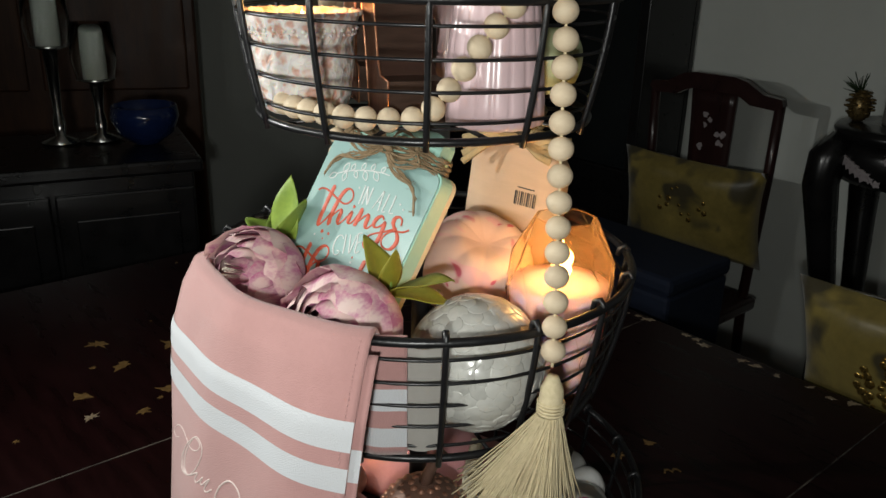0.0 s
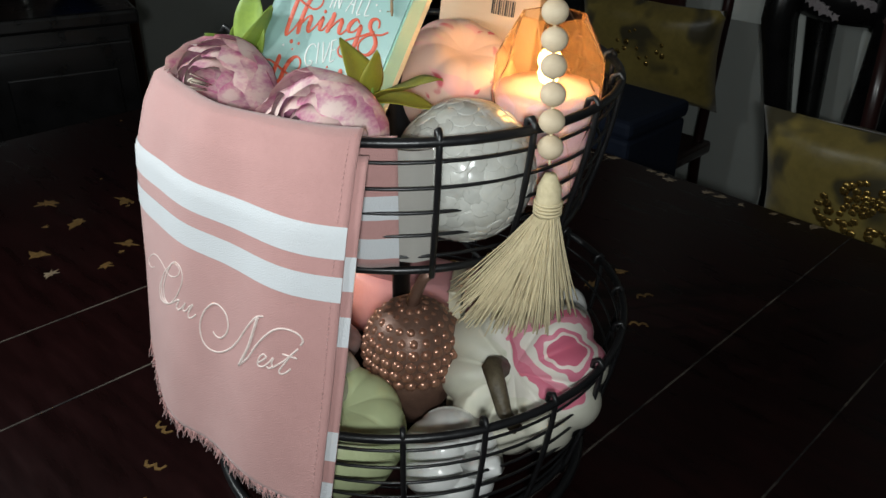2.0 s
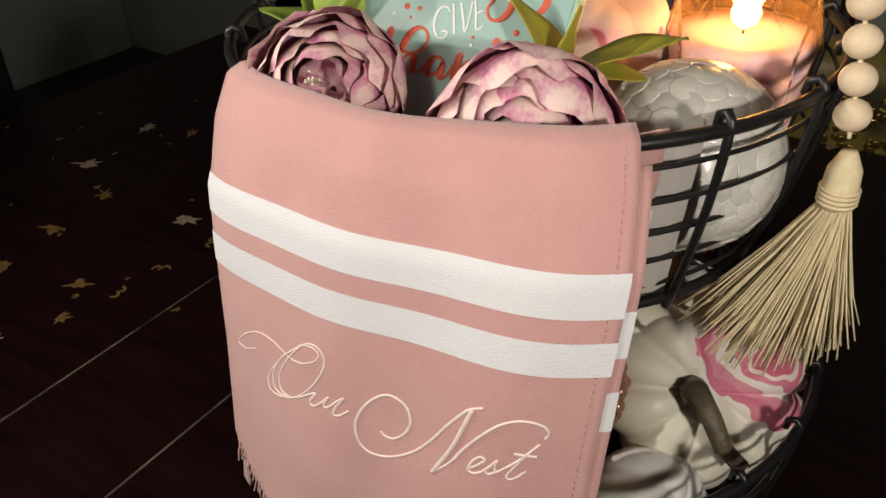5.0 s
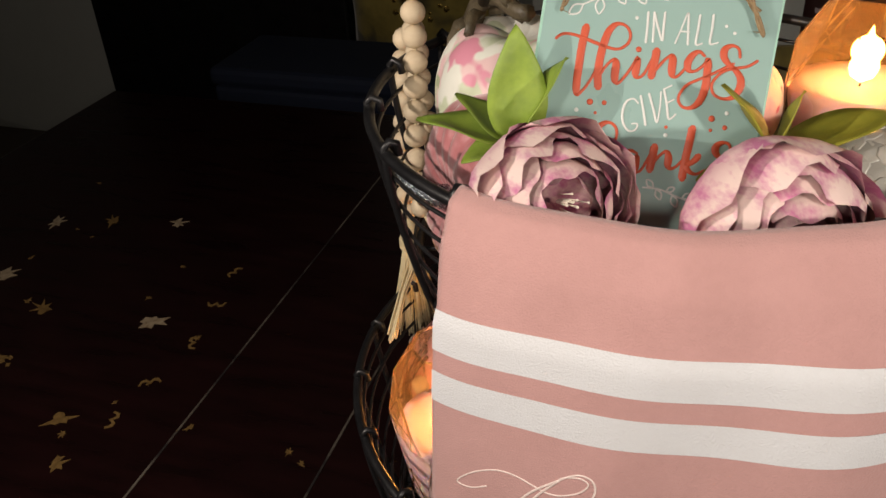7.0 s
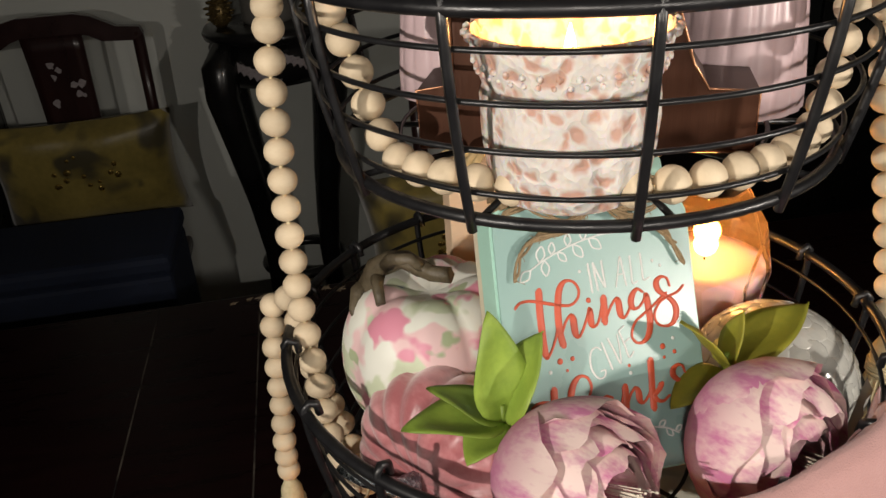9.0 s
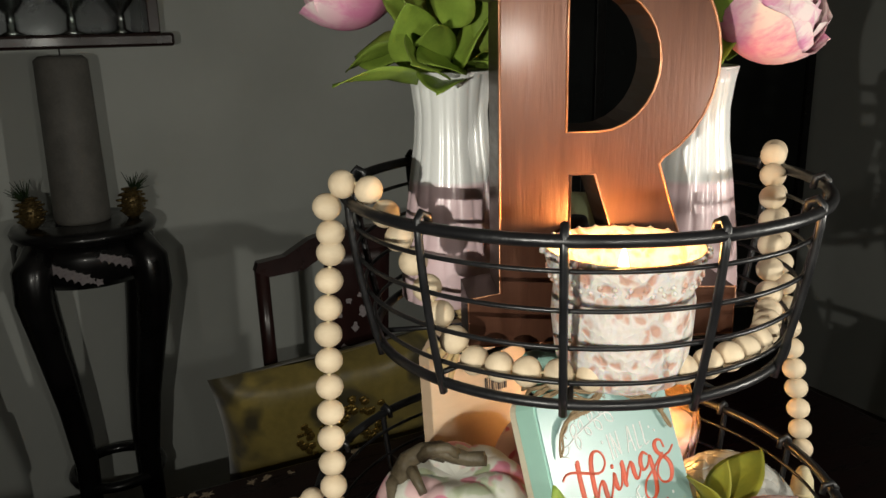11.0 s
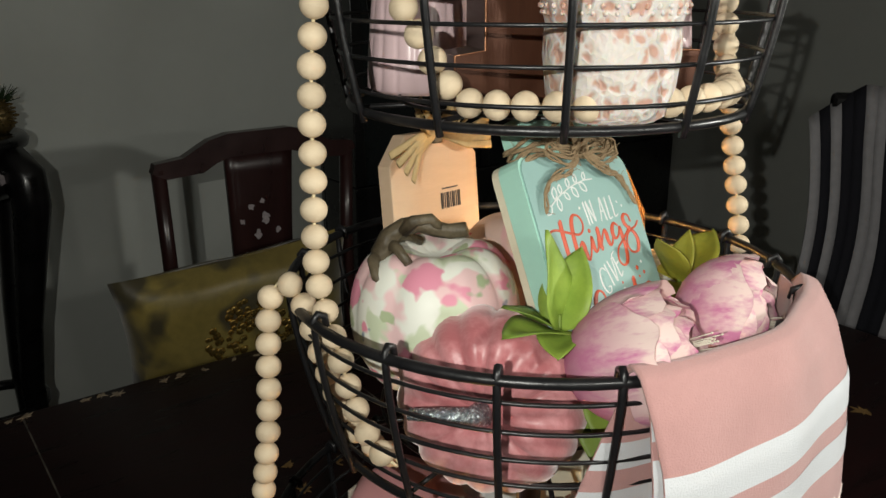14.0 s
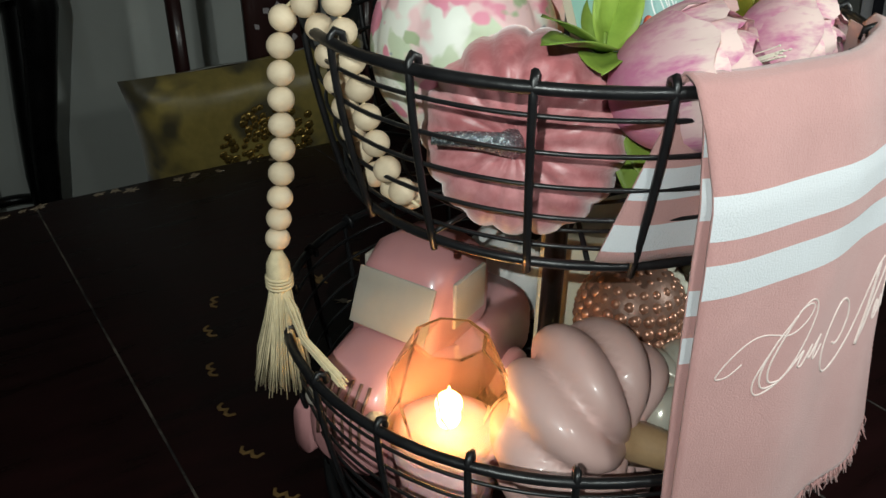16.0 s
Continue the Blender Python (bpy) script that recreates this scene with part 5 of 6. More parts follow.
def bouquet(base, heads, leaves, label, seed):
    """Flowers in a vase: (offset, axis, radius) heads and (offset, direction, length, width, curl) leaves."""
    root = thing("flower_bunch", base, label, "flowers", "silk flower bunches")
    for n, (off, axis, radius) in enumerate(heads):
        peony(off, axis, radius, "pink peony head", M_PETAL_PINK, M_PETAL_PINK, seed + n, root)
        part("stalk", tube(bmesh.new(), [(0, 0, -0.13), (off[0] * 0.08, off[1] * 0.08, -0.02), (off[0] * 0.5, off[1] * 0.5, off[2] * 0.5), tuple(off)], 0.0018, 6), M_LEAF, root)
    for off, d, length, width, curl in leaves:
        ob = part("leaf", leaf_bm(length, width, curl, 0.25, 0.015), M_LEAF, root)
        ob.matrix_basis = Matrix.Translation(off) @ Vector(d).to_track_quat("X", "Z").to_matrix().to_4x4() @ pose(0, 0, 0, 50 * math.sin(41 * off[0] * 9 + 300 * off[2]))
        thicken(ob, 0.0006)
    return root


rg = random.Random(12)
leaves = []
for k in range(34):
    a = 2 * math.pi * k / 17 + rg.uniform(-0.2, 0.2)
    up = rg.uniform(-0.2, 0.7) if k % 2 else rg.uniform(0.6, 1.9)
    q, b = rg.uniform(0.006, 0.034), a + rg.uniform(-0.9, 0.9)
    leaves.append(((q * math.cos(a), q * math.sin(a), rg.uniform(-0.005, 0.05)), (math.cos(b), math.sin(b), up), rg.uniform(0.048, 0.072), rg.uniform(0.025, 0.035), rg.uniform(0.0, 0.45)))
vp = Vector(VASES[0][0]) + Vector((0, 0, 0.165))
bouquet(vp, [((0.005, 0.074, 0.074), (-0.2, 0.8, 0.6), 0.043), ((-0.002, 0.004, 0.100), (-0.4, 0, 1), 0.042), ((0.05, 0.03, 0.10), (0.5, 0.3, 1), 0.042)], leaves, "pink silk peonies with green leaves in a vase", 40)
vp = Vector(VASES[1][0]) + Vector((0, 0, 0.165))
leaves2 = [(o, d, l * 0.8, w * 0.85, c) for o, d, l, w, c in leaves[::2]]
bouquet(vp, [((-0.01, -0.046, 0.045), (-0.3, -0.8, 0.5), 0.041), ((-0.03, 0.028, 0.115), (-0.5, 0.1, 1), 0.044), ((0.05, -0.01, 0.08), (0.6, 0, 0.8), 0.042)], leaves2, "pink and white silk peonies in a vase", 60)

# carved candle holder
hold = thing("candle_holder", (-0.094, -0.0413, 0.5345), "carved whitewashed candle holder glowing with a lit tealight", "candle holder")
hold.scale = (0.86, 0.86, 0.95)
hb = bmesh.new()


def carve(a, k):
    return 1 + (0.018 * max(0, math.cos(9 * a + (4.5 if int(k * 12) % 2 else 0))) ** 0.7 if k < 0.55 else 0)


prof = [(0.033, 0.0), (0.040, 0.004), (0.0435, 0.015), (0.0455, 0.028), (0.0465, 0.040), (0.0465, 0.052), (0.0450, 0.058), (0.0475, 0.064), (0.0510, 0.075), (0.0535, 0.0825),
        (0.0510, 0.0830), (0.0470, 0.076), (0.0430, 0.060), (0.0410, 0.045), (0.0, 0.044)]
lathe(hb, prof, 90, carve, cap=False)
part("body", hb, M_CARVED, hold, "carved floral relief")
beads_ring = bmesh.new()
for r, z, n, q in ((0.0495, 0.0690, 34, 0.0020), (0.0482, 0.0650, 40, 0.0017), (0.0535, 0.0815, 26, 0.0026)):
    for k in range(n):
        a = 2 * math.pi * k / n
        bmesh.ops.create_icosphere(beads_ring, subdivisions=1, radius=q, matrix=Matrix.Translation((r * math.cos(a), r * math.sin(a), z)))
part("beaded_edge", beads_ring, M_CARVED, hold)
tl = bmesh.new()
lathe(tl, [(0.019, 0.0445), (0.030, 0.0450), (0.036, 0.060), (0.034, 0.0610), (0.0, 0.0605)], 32, cap=False)
part("tealight", tl, M_WAX, hold, "melted tealight wax")
fl = bmesh.new()
lathe(fl, [(0.0004, 0.061), (0.0028, 0.065), (0.0036, 0.069), (0.0026, 0.075), (0.0003, 0.083)], 12)
part("flame", fl, M_FLAME, hold, "small yellow flame")
glow_lamp("candle_light", (-0.094, -0.0413, 0.5345 + 0.0755), 0.006, 0.6, (1.0, 0.50, 0.16))
mint = pumpkin("mint_pumpkin", (0.098, 0.025, 0.575), (0.2, 0, 1), 0.036, 1.0, 8, 0.06, M_GREEN, "pale mint ceramic pumpkin at the back of the top basket", None, None, None, 41)

# ---- wooden bead garlands ----
BEAD_D = 0.0180
bead_bm = bmesh.new()
bmesh.ops.create_uvsphere(bead_bm, u_segments=18, v_segments=12, radius=BEAD_D / 2)
for v in bead_bm.verts:
    v.co.z *= 0.94
bead_src = mesh_object("bead", bead_bm, M_BEAD)
BEAD_ME = bead_src.data
bpy.data.objects.remove(bead_src)


def string_beads(root, path, spacing=BEAD_D * 0.925):
    pts = [Vector(p) for p in path]
    fine = []
    for i in range(len(pts) - 1):
        p0, p1, p2, p3 = pts[max(i - 1, 0)], pts[i], pts[i + 1], pts[min(i + 2, len(pts) - 1)]
        for k in range(24):
            t = k / 24
            fine.append(0.5 * (2 * p1 + (p2 - p0) * t + (2 * p0 - 5 * p1 + 4 * p2 - p3) * t * t + (3 * p1 - p0 - 3 * p2 + p3) * t ** 3))
    fine.append(pts[-1])
    last, placed = fine[0], []
    for p in fine:
        if not placed or (p - last).length >= spacing:
            placed.append(p)
            last = p
    for i, p in enumerate(placed):
        d = (placed[min(i + 1, len(placed) - 1)] - placed[max(i - 1, 0)]).normalized()
        ob = new("bead", BEAD_ME)
        ob.parent = root
        ob.matrix_basis = Matrix.Translation(p) @ d.to_track_quat("Z", "Y").to_matrix().to_4x4() @ pose(0, 0, 0, 0, 0, rng.uniform(0, 360))
    part("cord", tube(bmesh.new(), fine[::3], 0.0012, 5), M_CORD, root)
    return placed[-1]


def tassel(root, top, lean, length, spread, n, seed):
    """A cord tassel: a wrapped neck and a skirt of strands."""
    rg = random.Random(seed)
    top, lean = Vector(top), Vector(lean)
    neck = bmesh.new()
    tube(neck, [top + Vector((0, 0, 0.006)), top - Vector((0, 0, 0.004)), top - Vector((0, 0, 0.014)), top - Vector((0, 0, 0.026)) + lean * 0.004], [0.004, 0.0085, 0.0092, 0.0082], 14)
    part("tassel_knot", neck, M_CORD, root, "wrapped cotton knot")
    for k in range(4):
        part("wrap", tube(bmesh.new(), [Vector(p) + top - Vector((0, 0, 0.015 + 0.0026 * k)) for p in circle(0.0094, 0, 20)], 0.0011, 5, True), M_CORD, root)
    sk = bmesh.new()
    for k in range(n):
        a, q = rg.uniform(0, 6.283), math.sqrt(rg.random())
        b0 = top - Vector((0, 0, 0.024)) + 0.0078 * q * Vector((math.cos(a), math.sin(a), 0))
        out = Vector((math.cos(a), math.sin(a), 0)) * spread * q + lean * rg.uniform(0.1, 1.0) * length
        ln = length * rg.uniform(0.86, 1.06)
        tube(sk, [b0, b0 + out * 0.35 - Vector((0, 0, ln * 0.35)), b0 + out * 0.75 - Vector((0, 0, ln * 0.7)), b0 + out * rg.uniform(0.9, 1.15) - Vector((0, 0, ln * (1 - 0.18 * lean.length)))], 0.00055, 4)
    tagged(part("skirt", sk, M_CORD, root, "loose cotton strands"), kind="stuff")


def polar(r, deg, z):
    return (r * math.cos(radians(deg)), r * math.sin(radians(deg)), z)


garland = thing("bead_garland", (0, 0, 0), "natural wooden bead garland with cotton tassels draped through the baskets", "garland")
front = [polar(0.170, 127, 0.612), polar(0.171, 127, 0.630), polar(0.160, 128, 0.643), polar(0.147, 132, 0.638), polar(0.138, 138, 0.615), polar(0.131, 145, 0.59), polar(0.128, 152, 0.565), polar(0.126, 160, 0.5465)]
front += [polar(0.127, a, 0.5452) for a in range(172, 268, 12)]
front += [polar(0.128, 274, 0.548), polar(0.131, 282, 0.565), polar(0.136, 289, 0.59), polar(0.144, 297, 0.618), polar(0.155, 304, 0.642), polar(0.166, 308, 0.636), polar(0.170, 309, 0.615)]
front += [polar(0.178, 307.5, 0.56), polar(0.190, 305.5, 0.49), polar(0.201, 304, 0.425), (0.113, -0.173, 0.382)]
string_beads(garland, front)
tassel(garland, (0.114, -0.175, 0.370), (-0.42, 0.02, 0), 0.088, 0.026, 820, 5)
side = [polar(0.171, 127.5, 0.600), (-0.106, 0.139, 0.56), (-0.107, 0.141, 0.50), (-0.108, 0.142, 0.44), (-0.110, 0.138, 0.41), (-0.118, 0.126, 0.375), (-0.124, 0.116, 0.345), (-0.129, 0.102, 0.318), (-0.132, 0.086, 0.304), (-0.118, 0.092, 0.303), (-0.104, 0.114, 0.304),
        (-0.096, 0.130, 0.318), (-0.100, 0.138, 0.345), (-0.104, 0.144, 0.372), (-0.102, 0.152, 0.396), (-0.099, 0.160, 0.414), (-0.098, 0.172, 0.418), (-0.100, 0.1795, 0.404), (-0.102, 0.182, 0.37), (-0.103, 0.185, 0.32), (-0.103, 0.190, 0.28), (-0.099, 0.196, 0.247)]
string_beads(garland, side)
tassel(garland, (-0.099, 0.197, 0.235), (0.05, 0.12, 0), 0.088, 0.015, 380, 9)
lock = bmesh.new()
for k in range(16):
    o = Vector((rng.uniform(-0.003, 0.003), rng.uniform(-0.003, 0.003), rng.uniform(-0.003, 0.003)))
    tube(lock, [Vector((-0.099, 0.197, 0.214)) + o * 0.4, Vector((-0.105, 0.186, 0.196)) + o, Vector((-0.122, 0.172, 0.182)) + o * 0.7, Vector((-0.150, 0.135, 0.170)) + o], 0.0009, 4)
tagged(part("loose_lock", lock, M_CORD, garland, "loose lock of strands over the rim"), kind="stuff")

# ---- the room's furniture ----
M_GOLD_FABRIC = patched(mat("gold_brocade", (0.30, 0.23, 0.055), 0.42, 0, (0.12, 0.09, 0.02), 9, sheen=0.4, bump=0.3, bump_scale=60), [((0.055, 0.045, 0.02), 0.55)], 8)
M_SEQUIN = mat("gold_sequin", (0.7, 0.48, 0.14), 0.25, 0.9, (0.45, 0.3, 0.08), 60)
M_PILLAR = mat("grey_crackled_wax", (0.22, 0.21, 0.19), 0.6, 0, (0.13, 0.125, 0.115), 25, bump=0.5, bump_scale=120)
M_PINE = mat("gold_pine_cone", (0.28, 0.2, 0.08), 0.3, 0.7, (0.09, 0.06, 0.025), 90)
M_NEEDLE = mat("dark_fir_needle", (0.03, 0.06, 0.02), 0.6)
M_PEARL_INLAY = mat("mother_of_pearl", (0.42, 0.38, 0.38), 0.3, 0.1, (0.28, 0.24, 0.26), 90)
M_GLASS = glass("clear_glass", (0.9, 0.95, 0.95), 0.02)
M_DARK_GLASS = mat("dark_cabinet_glass", (0.012, 0.015, 0.016), 0.12, 0, (0.008, 0.01, 0.011), 6)
M_WHITE_WAX = mat("white_wax", (0.32, 0.32, 0.29), 0.6, 0, (0.26, 0.26, 0.23), 20)
M_CLOTH_DARK = mat("black_stripe_cloth", (0.02, 0.02, 0.028), 0.9, 0, (0.012, 0.012, 0.018), 60)
M_CLOTH_LIGHT = mat("grey_stripe_cloth", (0.46, 0.45, 0.47), 0.9, 0, (0.36, 0.35, 0.37), 60)
M_METAL = mat("silver_metal", (0.5, 0.5, 0.48), 0.2, 1.0)
M_COBALT = mat("cobalt_glaze", (0.01, 0.025, 0.10), 0.15, 0, (0.006, 0.012, 0.05), 20, coat=0.5)


def room_thing(name, u, v, z, label, category, group="", turn=0.0):
    e = thing(name, (0, 0, 0), label, category, group)
    e.matrix_world = ROOM @ pose(u, v, z, 0, 0, turn)
    return e


def rail_shape(half, y0, rise, thick):
    """The yoke rail: level ends, a shoulder and a raised middle, in the yz plane."""
    top = [(-half, 0.0), (-half * 0.97, 0.018), (-half * 0.72, 0.024), (-half * 0.48, rise * 0.85), (-half * 0.30, rise), (half * 0.30, rise), (half * 0.48, rise * 0.85), (half * 0.72, 0.024), (half * 0.97, 0.018), (half, 0.0)]
    low = [(half * 0.88, -0.014), (half * 0.55, -0.010), (half * 0.42, 0.006), (half * 0.30, 0.014), (-half * 0.30, 0.014), (-half * 0.42, 0.006), (-half * 0.55, -0.010), (-half * 0.88, -0.014)]
    return top + low


def dining_chair(u, v, top, label):
    """Back in the plane u, facing the table; top is the rail's end height."""
    c = room_thing("dining_chair", u, v, 0, label, "chair", "dining chairs")
    half = 0.222
    b = slab([(y, z) for y, z in rail_shape(half, 0, 0.062, 0.02)], -0.014, 0.014, 0.004)
    ob = part("top_rail", b, M_ROSEWOOD, c, smooth=False)
    ob.matrix_basis = Matrix(((0, 0, 1, 0), (1, 0, 0, 0), (0, 1, 0, top), (0, 0, 0, 1)))
    for sy in (-1, 1):
        part("back_post", tube(bmesh.new(), [(0.0, sy * (half - 0.015), top + 0.006), (0.006, sy * (half - 0.02), top - 0.20), (-0.01, sy * (half - 0.028), -0.30), (0.03, sy * (half - 0.03), FLOOR_Z)], 0.015, 10), M_ROSEWOOD, c)
        part("front_leg", boxed((-0.44, sy * 0.20 - 0.018, FLOOR_Z), (-0.40, sy * 0.20 + 0.018, -0.32), 0.004), M_ROSEWOOD, c, smooth=False)
    sp = grid_sheet(bmesh.new(), lambda i, j: Vector((0.012 * math.sin(3.1 * j), (2 * i - 1) * (0.074 - 0.008 * math.sin(math.pi * j)), -0.30 + (top + 0.325) * j)), 6, 12)
    thicken(part("splat", sp, M_ROSEWOOD, c), 0.014)
    part("seat", boxed((-0.45, -0.225, -0.335), (0.02, 0.225, -0.295), 0.01), M_ROSEWOOD, c, smooth=False)
    rg = random.Random(int(u * 100))
    for k in range(9):
        star = [(0.016 * rg.uniform(0.35, 1) * math.cos(6.283 * q / 9), 0.016 * rg.uniform(0.35, 1) * math.sin(6.283 * q / 9)) for q in range(9)]
        ob = part("pearl_inlay", slab(star, 0, 0.0012), M_PEARL_INLAY, c, smooth=False)
        y, z = rg.uniform(-0.05, 0.045), top - rg.uniform(0.06, 0.24)
        ob.matrix_basis = Matrix(((0, 0, -1, -0.0075 + 0.012 * math.sin(3.1 * (z + 0.3) / (top + 0.325))), (1, 0, 0, y), (0, 1, 0, z), (0, 0, 0, 1))) @ Matrix.Scale(rg.uniform(0.5, 0.9), 4)
    return c


def cushion(u, v, z, width, height, label, turn=0.0, tilt=-12.0, sequins=0, seed=1, roll=0.0):
    c = room_thing("cushion", u, v, z, label, "cushion", "gold cushions", turn)

    def side(s):
        def f(i, j):
            x, y = 2 * i - 1, 2 * j - 1
            puff = 0.062 * max(0, (1 - x ** 4) * (1 - y ** 4)) ** 0.5
            pinch = 1 - 0.07 * (1 - x * x) if abs(y) > abs(x) else 1 - 0.07 * (1 - y * y)
            wr = 0.006 * math.sin(7 * x + 3 * y + seed) * (1 - x * x)
            return Vector((s * (puff + wr * 0.6), x * width / 2 * pinch, y * height / 2 * pinch))
        return f
    bm = grid_sheet(bmesh.new(), side(-1), 22, 18)
    grid_sheet(bm, side(1), 22, 18)
    bmesh.ops.remove_doubles(bm, verts=bm.verts, dist=1e-5)
    bmesh.ops.recalc_face_normals(bm, faces=bm.faces)
    ob = part("cover", bm, M_GOLD_FABRIC, c)
    ob.matrix_basis = pose(0, 0, 0, roll, tilt, 0)
    rg = random.Random(seed)
    f = side(-1)
    for k in range(sequins):
        a, q = rg.uniform(0, 6.28), math.sqrt(rg.random())
        i, j = 0.5 + 0.22 * q * math.cos(a), 0.55 + 0.22 * q * math.sin(a)
        b = bmesh.new()
        lathe(b, [(rg.uniform(0.005, 0.0115), 0), (0.004, 0.0012)], 7)
        o = part("sequin", b, M_SEQUIN, c)
        o.matrix_basis = pose(0, 0, 0, roll, tilt, 0) @ Matrix.Translation(f(i, j)) @ pose(0, 0, 0, 0, -90, 0)
    return c


dining_chair(1.12, -0.258, 0.268, "dark rosewood dining chair with pearl inlay beside the table")
dining_chair(1.73, 0.767, 0.283, "dark rosewood dining chair against the grey wall")
cushion(1.01, -0.150, -0.028, 0.47, 0.31, "gold brocade cushion with sequins on a chair", -3, -10, 90, 3, -4.0)
cushion(1.63, 0.735, -0.03, 0.46, 0.30, "gold brocade cushion on a dark chair", 3, -10, 14, 8)
# taken for a solid dark chair back, shaped as a block with a lid
plain_block = room_thing("blue_block", 1.36, 0.85, FLOOR_Z, "plain dark blue upholstered block beside the chair", "box")
part("body", boxed((-0.14, -0.34, 0), (0.14, 0.34, 0.61), 0.012), M_BLUE, plain_block, smooth=False)
part("lid", boxed((-0.145, -0.345, 0.612), (0.145, 0.345, 0.66), 0.015), M_BLUE, plain_block, smooth=False)

# carved stand with pillar candle and pine cones
ped = room_thing("plant_stand", 1.78, 0.235, -0.033, "black carved wooden stand with mother-of-pearl flowers", "stand")
ped.scale = (1.13, 1.13, 1.0)
tp = bmesh.new()
lathe(tp, [(0.135, 0.272), (0.152, 0.278), (0.156, 0.292), (0.150, 0.304), (0.13, 0.308)], 40)
part("top", tp, M_BLACKWOOD, ped)
ap = bmesh.new()
lathe(ap, [(0.128, 0.165), (0.142, 0.19), (0.146, 0.24), (0.135, 0.271)], 40)
part("apron", ap, M_BLACKWOOD, ped)
for k in range(4):
    a = radians(45 + 90 * k)
    pts = [(0.135, 0.27), (0.168, 0.22), (0.172, 0.15), (0.150, 0.02), (0.118, -0.16), (0.098, -0.33), (0.100, -0.50), (0.125, -0.66), (0.15, FLOOR_Z + 0.06)]
    part("leg", tube(bmesh.new(), [(r * math.cos(a), r * math.sin(a), z) for r, z in pts], [0.034, 0.042, 0.040, 0.034, 0.029, 0.026, 0.024, 0.026, 0.032], 10), M_BLACKWOOD, ped)
part("stretcher", tube(bmesh.new(), circle(0.10, -0.40, 32), 0.014, 8, True), M_BLACKWOOD, ped)
for k in range(20):
    a = radians(180 - 52 + 104 * ((k * 7) % 20) / 19)
    fl5 = [(0.016 * (1 if q % 2 else 0.6) * math.cos(0.628 * q), 0.016 * (1 if q % 2 else 0.6) * math.sin(0.628 * q)) for q in range(10)]
    ob = part("pearl_flower", slab(fl5, 0, 0.004), M_PEARL_INLAY, ped, smooth=False)
    r, z = 0.1465, 0.185 + 0.06 * ((k * 13) % 10) / 9
    ob.matrix_basis = Matrix.Translation((r * math.cos(a), r * math.sin(a), z)) @ Vector((math.cos(a), math.sin(a), 0.0)).to_track_quat("Z", "Y").to_matrix().to_4x4() @ Matrix.Scale(0.6 + 0.5 * ((k * 5) % 7) / 6, 4)
pil = room_thing("pillar_candle", 1.78, 0.235, 0.2755, "tall grey crackled pillar candle on the stand", "candle")
pb = bmesh.new()
lathe(pb, [(0.066, 0), (0.068, 0.01), (0.065, 0.2), (0.062, 0.40), (0.05, 0.41)], 32)
part("wax", pb, M_PILLAR, pil)
part("wick", tube(bmesh.new(), [(0, 0, 0.41), (0.002, 0, 0.43)], 0.002, 5), M_WICK, pil)
for sy in (-1, 1):
    cone = room_thing("pine_cone", 1.74, 0.235 + sy * 0.118, 0.2752, "gold pine cone with fir sprig on the stand", "pine cone", "gold pine cones")
    core_b = bmesh.new()
    lathe(core_b, [(0.012, 0), (0.028, 0.018), (0.026, 0.05), (0.012, 0.08)], 12)
    part("core", core_b, M_PINE, cone)
    for k in range(34):
        a, h = k * 2.4, k / 34
        r = 0.030 * math.sin(0.5 + 2.3 * h)
        s = bmesh.new()
        bmesh.ops.create_icosphere(s, subdivisions=1, radius=0.011)
        o = part("scale", s, M_PINE, cone)
        o.matrix_basis = Matrix.Translation((r * math.cos(a), r * math.sin(a), 0.01 + 0.07 * h)) @ Matrix.Rotation(a, 4, "Z") @ Matrix.Diagonal((1, 0.8, 0.4, 1))
    nb = bmesh.new()
    rg = random.Random(sy + 5)
    for k in range(40):
        d = Vector((rg.uniform(-1, 1), rg.uniform(-0.3, 1) * sy, rg.uniform(0.2, 1.2))).normalized() * rg.uniform(0.03, 0.06)
        tube(nb, [(0, 0.005 * sy, 0.07), Vector((0, 0.005 * sy, 0.07)) + d], [0.0018, 0.0006], 4)
    tagged(part("fir_sprig", nb, M_NEEDLE, cone, "green fir needles"), kind="stuff")


# wall cabinet with glass
wc = room_thing("wall_cabinet", 1.93, 0.31, 0.735, "dark wooden wall cabinet with glass front and shelf", "cabinet")
part("back", boxed((0.055, -0.32, 0), (0.068, 0.32, 0.70)), M_BLACKWOOD, wc, smooth=False)
for y in (-0.33, 0.30):
    part("stile", boxed((-0.06, y, 0), (0.055, y + 0.03, 0.70), 0.003), M_ROSEWOOD, wc, smooth=False)
part("sill", boxed((-0.085, -0.36, -0.035), (0.068, 0.36, 0.0), 0.008), M_ROSEWOOD, wc, smooth=False)
part("cornice", boxed((-0.085, -0.36, 0.70), (0.068, 0.36, 0.74), 0.008), M_ROSEWOOD, wc, smooth=False)
part("shelf", boxed((-0.05, -0.30, 0.20), (0.055, 0.30, 0.214)), M_BLACKWOOD, wc, smooth=False)
part("glass_pane", boxed((-0.058, -0.30, 0.0), (-0.054, 0.30, 0.70)), M_GLASS, wc, smooth=False).visible_shadow = False
for k, y in enumerate((-0.24, -0.12, 0.02, 0.14)):
    g = room_thing("ornament", 1.93, 0.31 + y, 0.736, "small silver cup on a cabinet shelf", "cup", "cabinet cups")
    gb = bmesh.new()
    lathe(gb, [(0.03, 0), (0.012, 0.01), (0.01, 0.05), (0.035, 0.08), (0.038, 0.14)], 20)
    part("cup", gb, M_METAL, g)


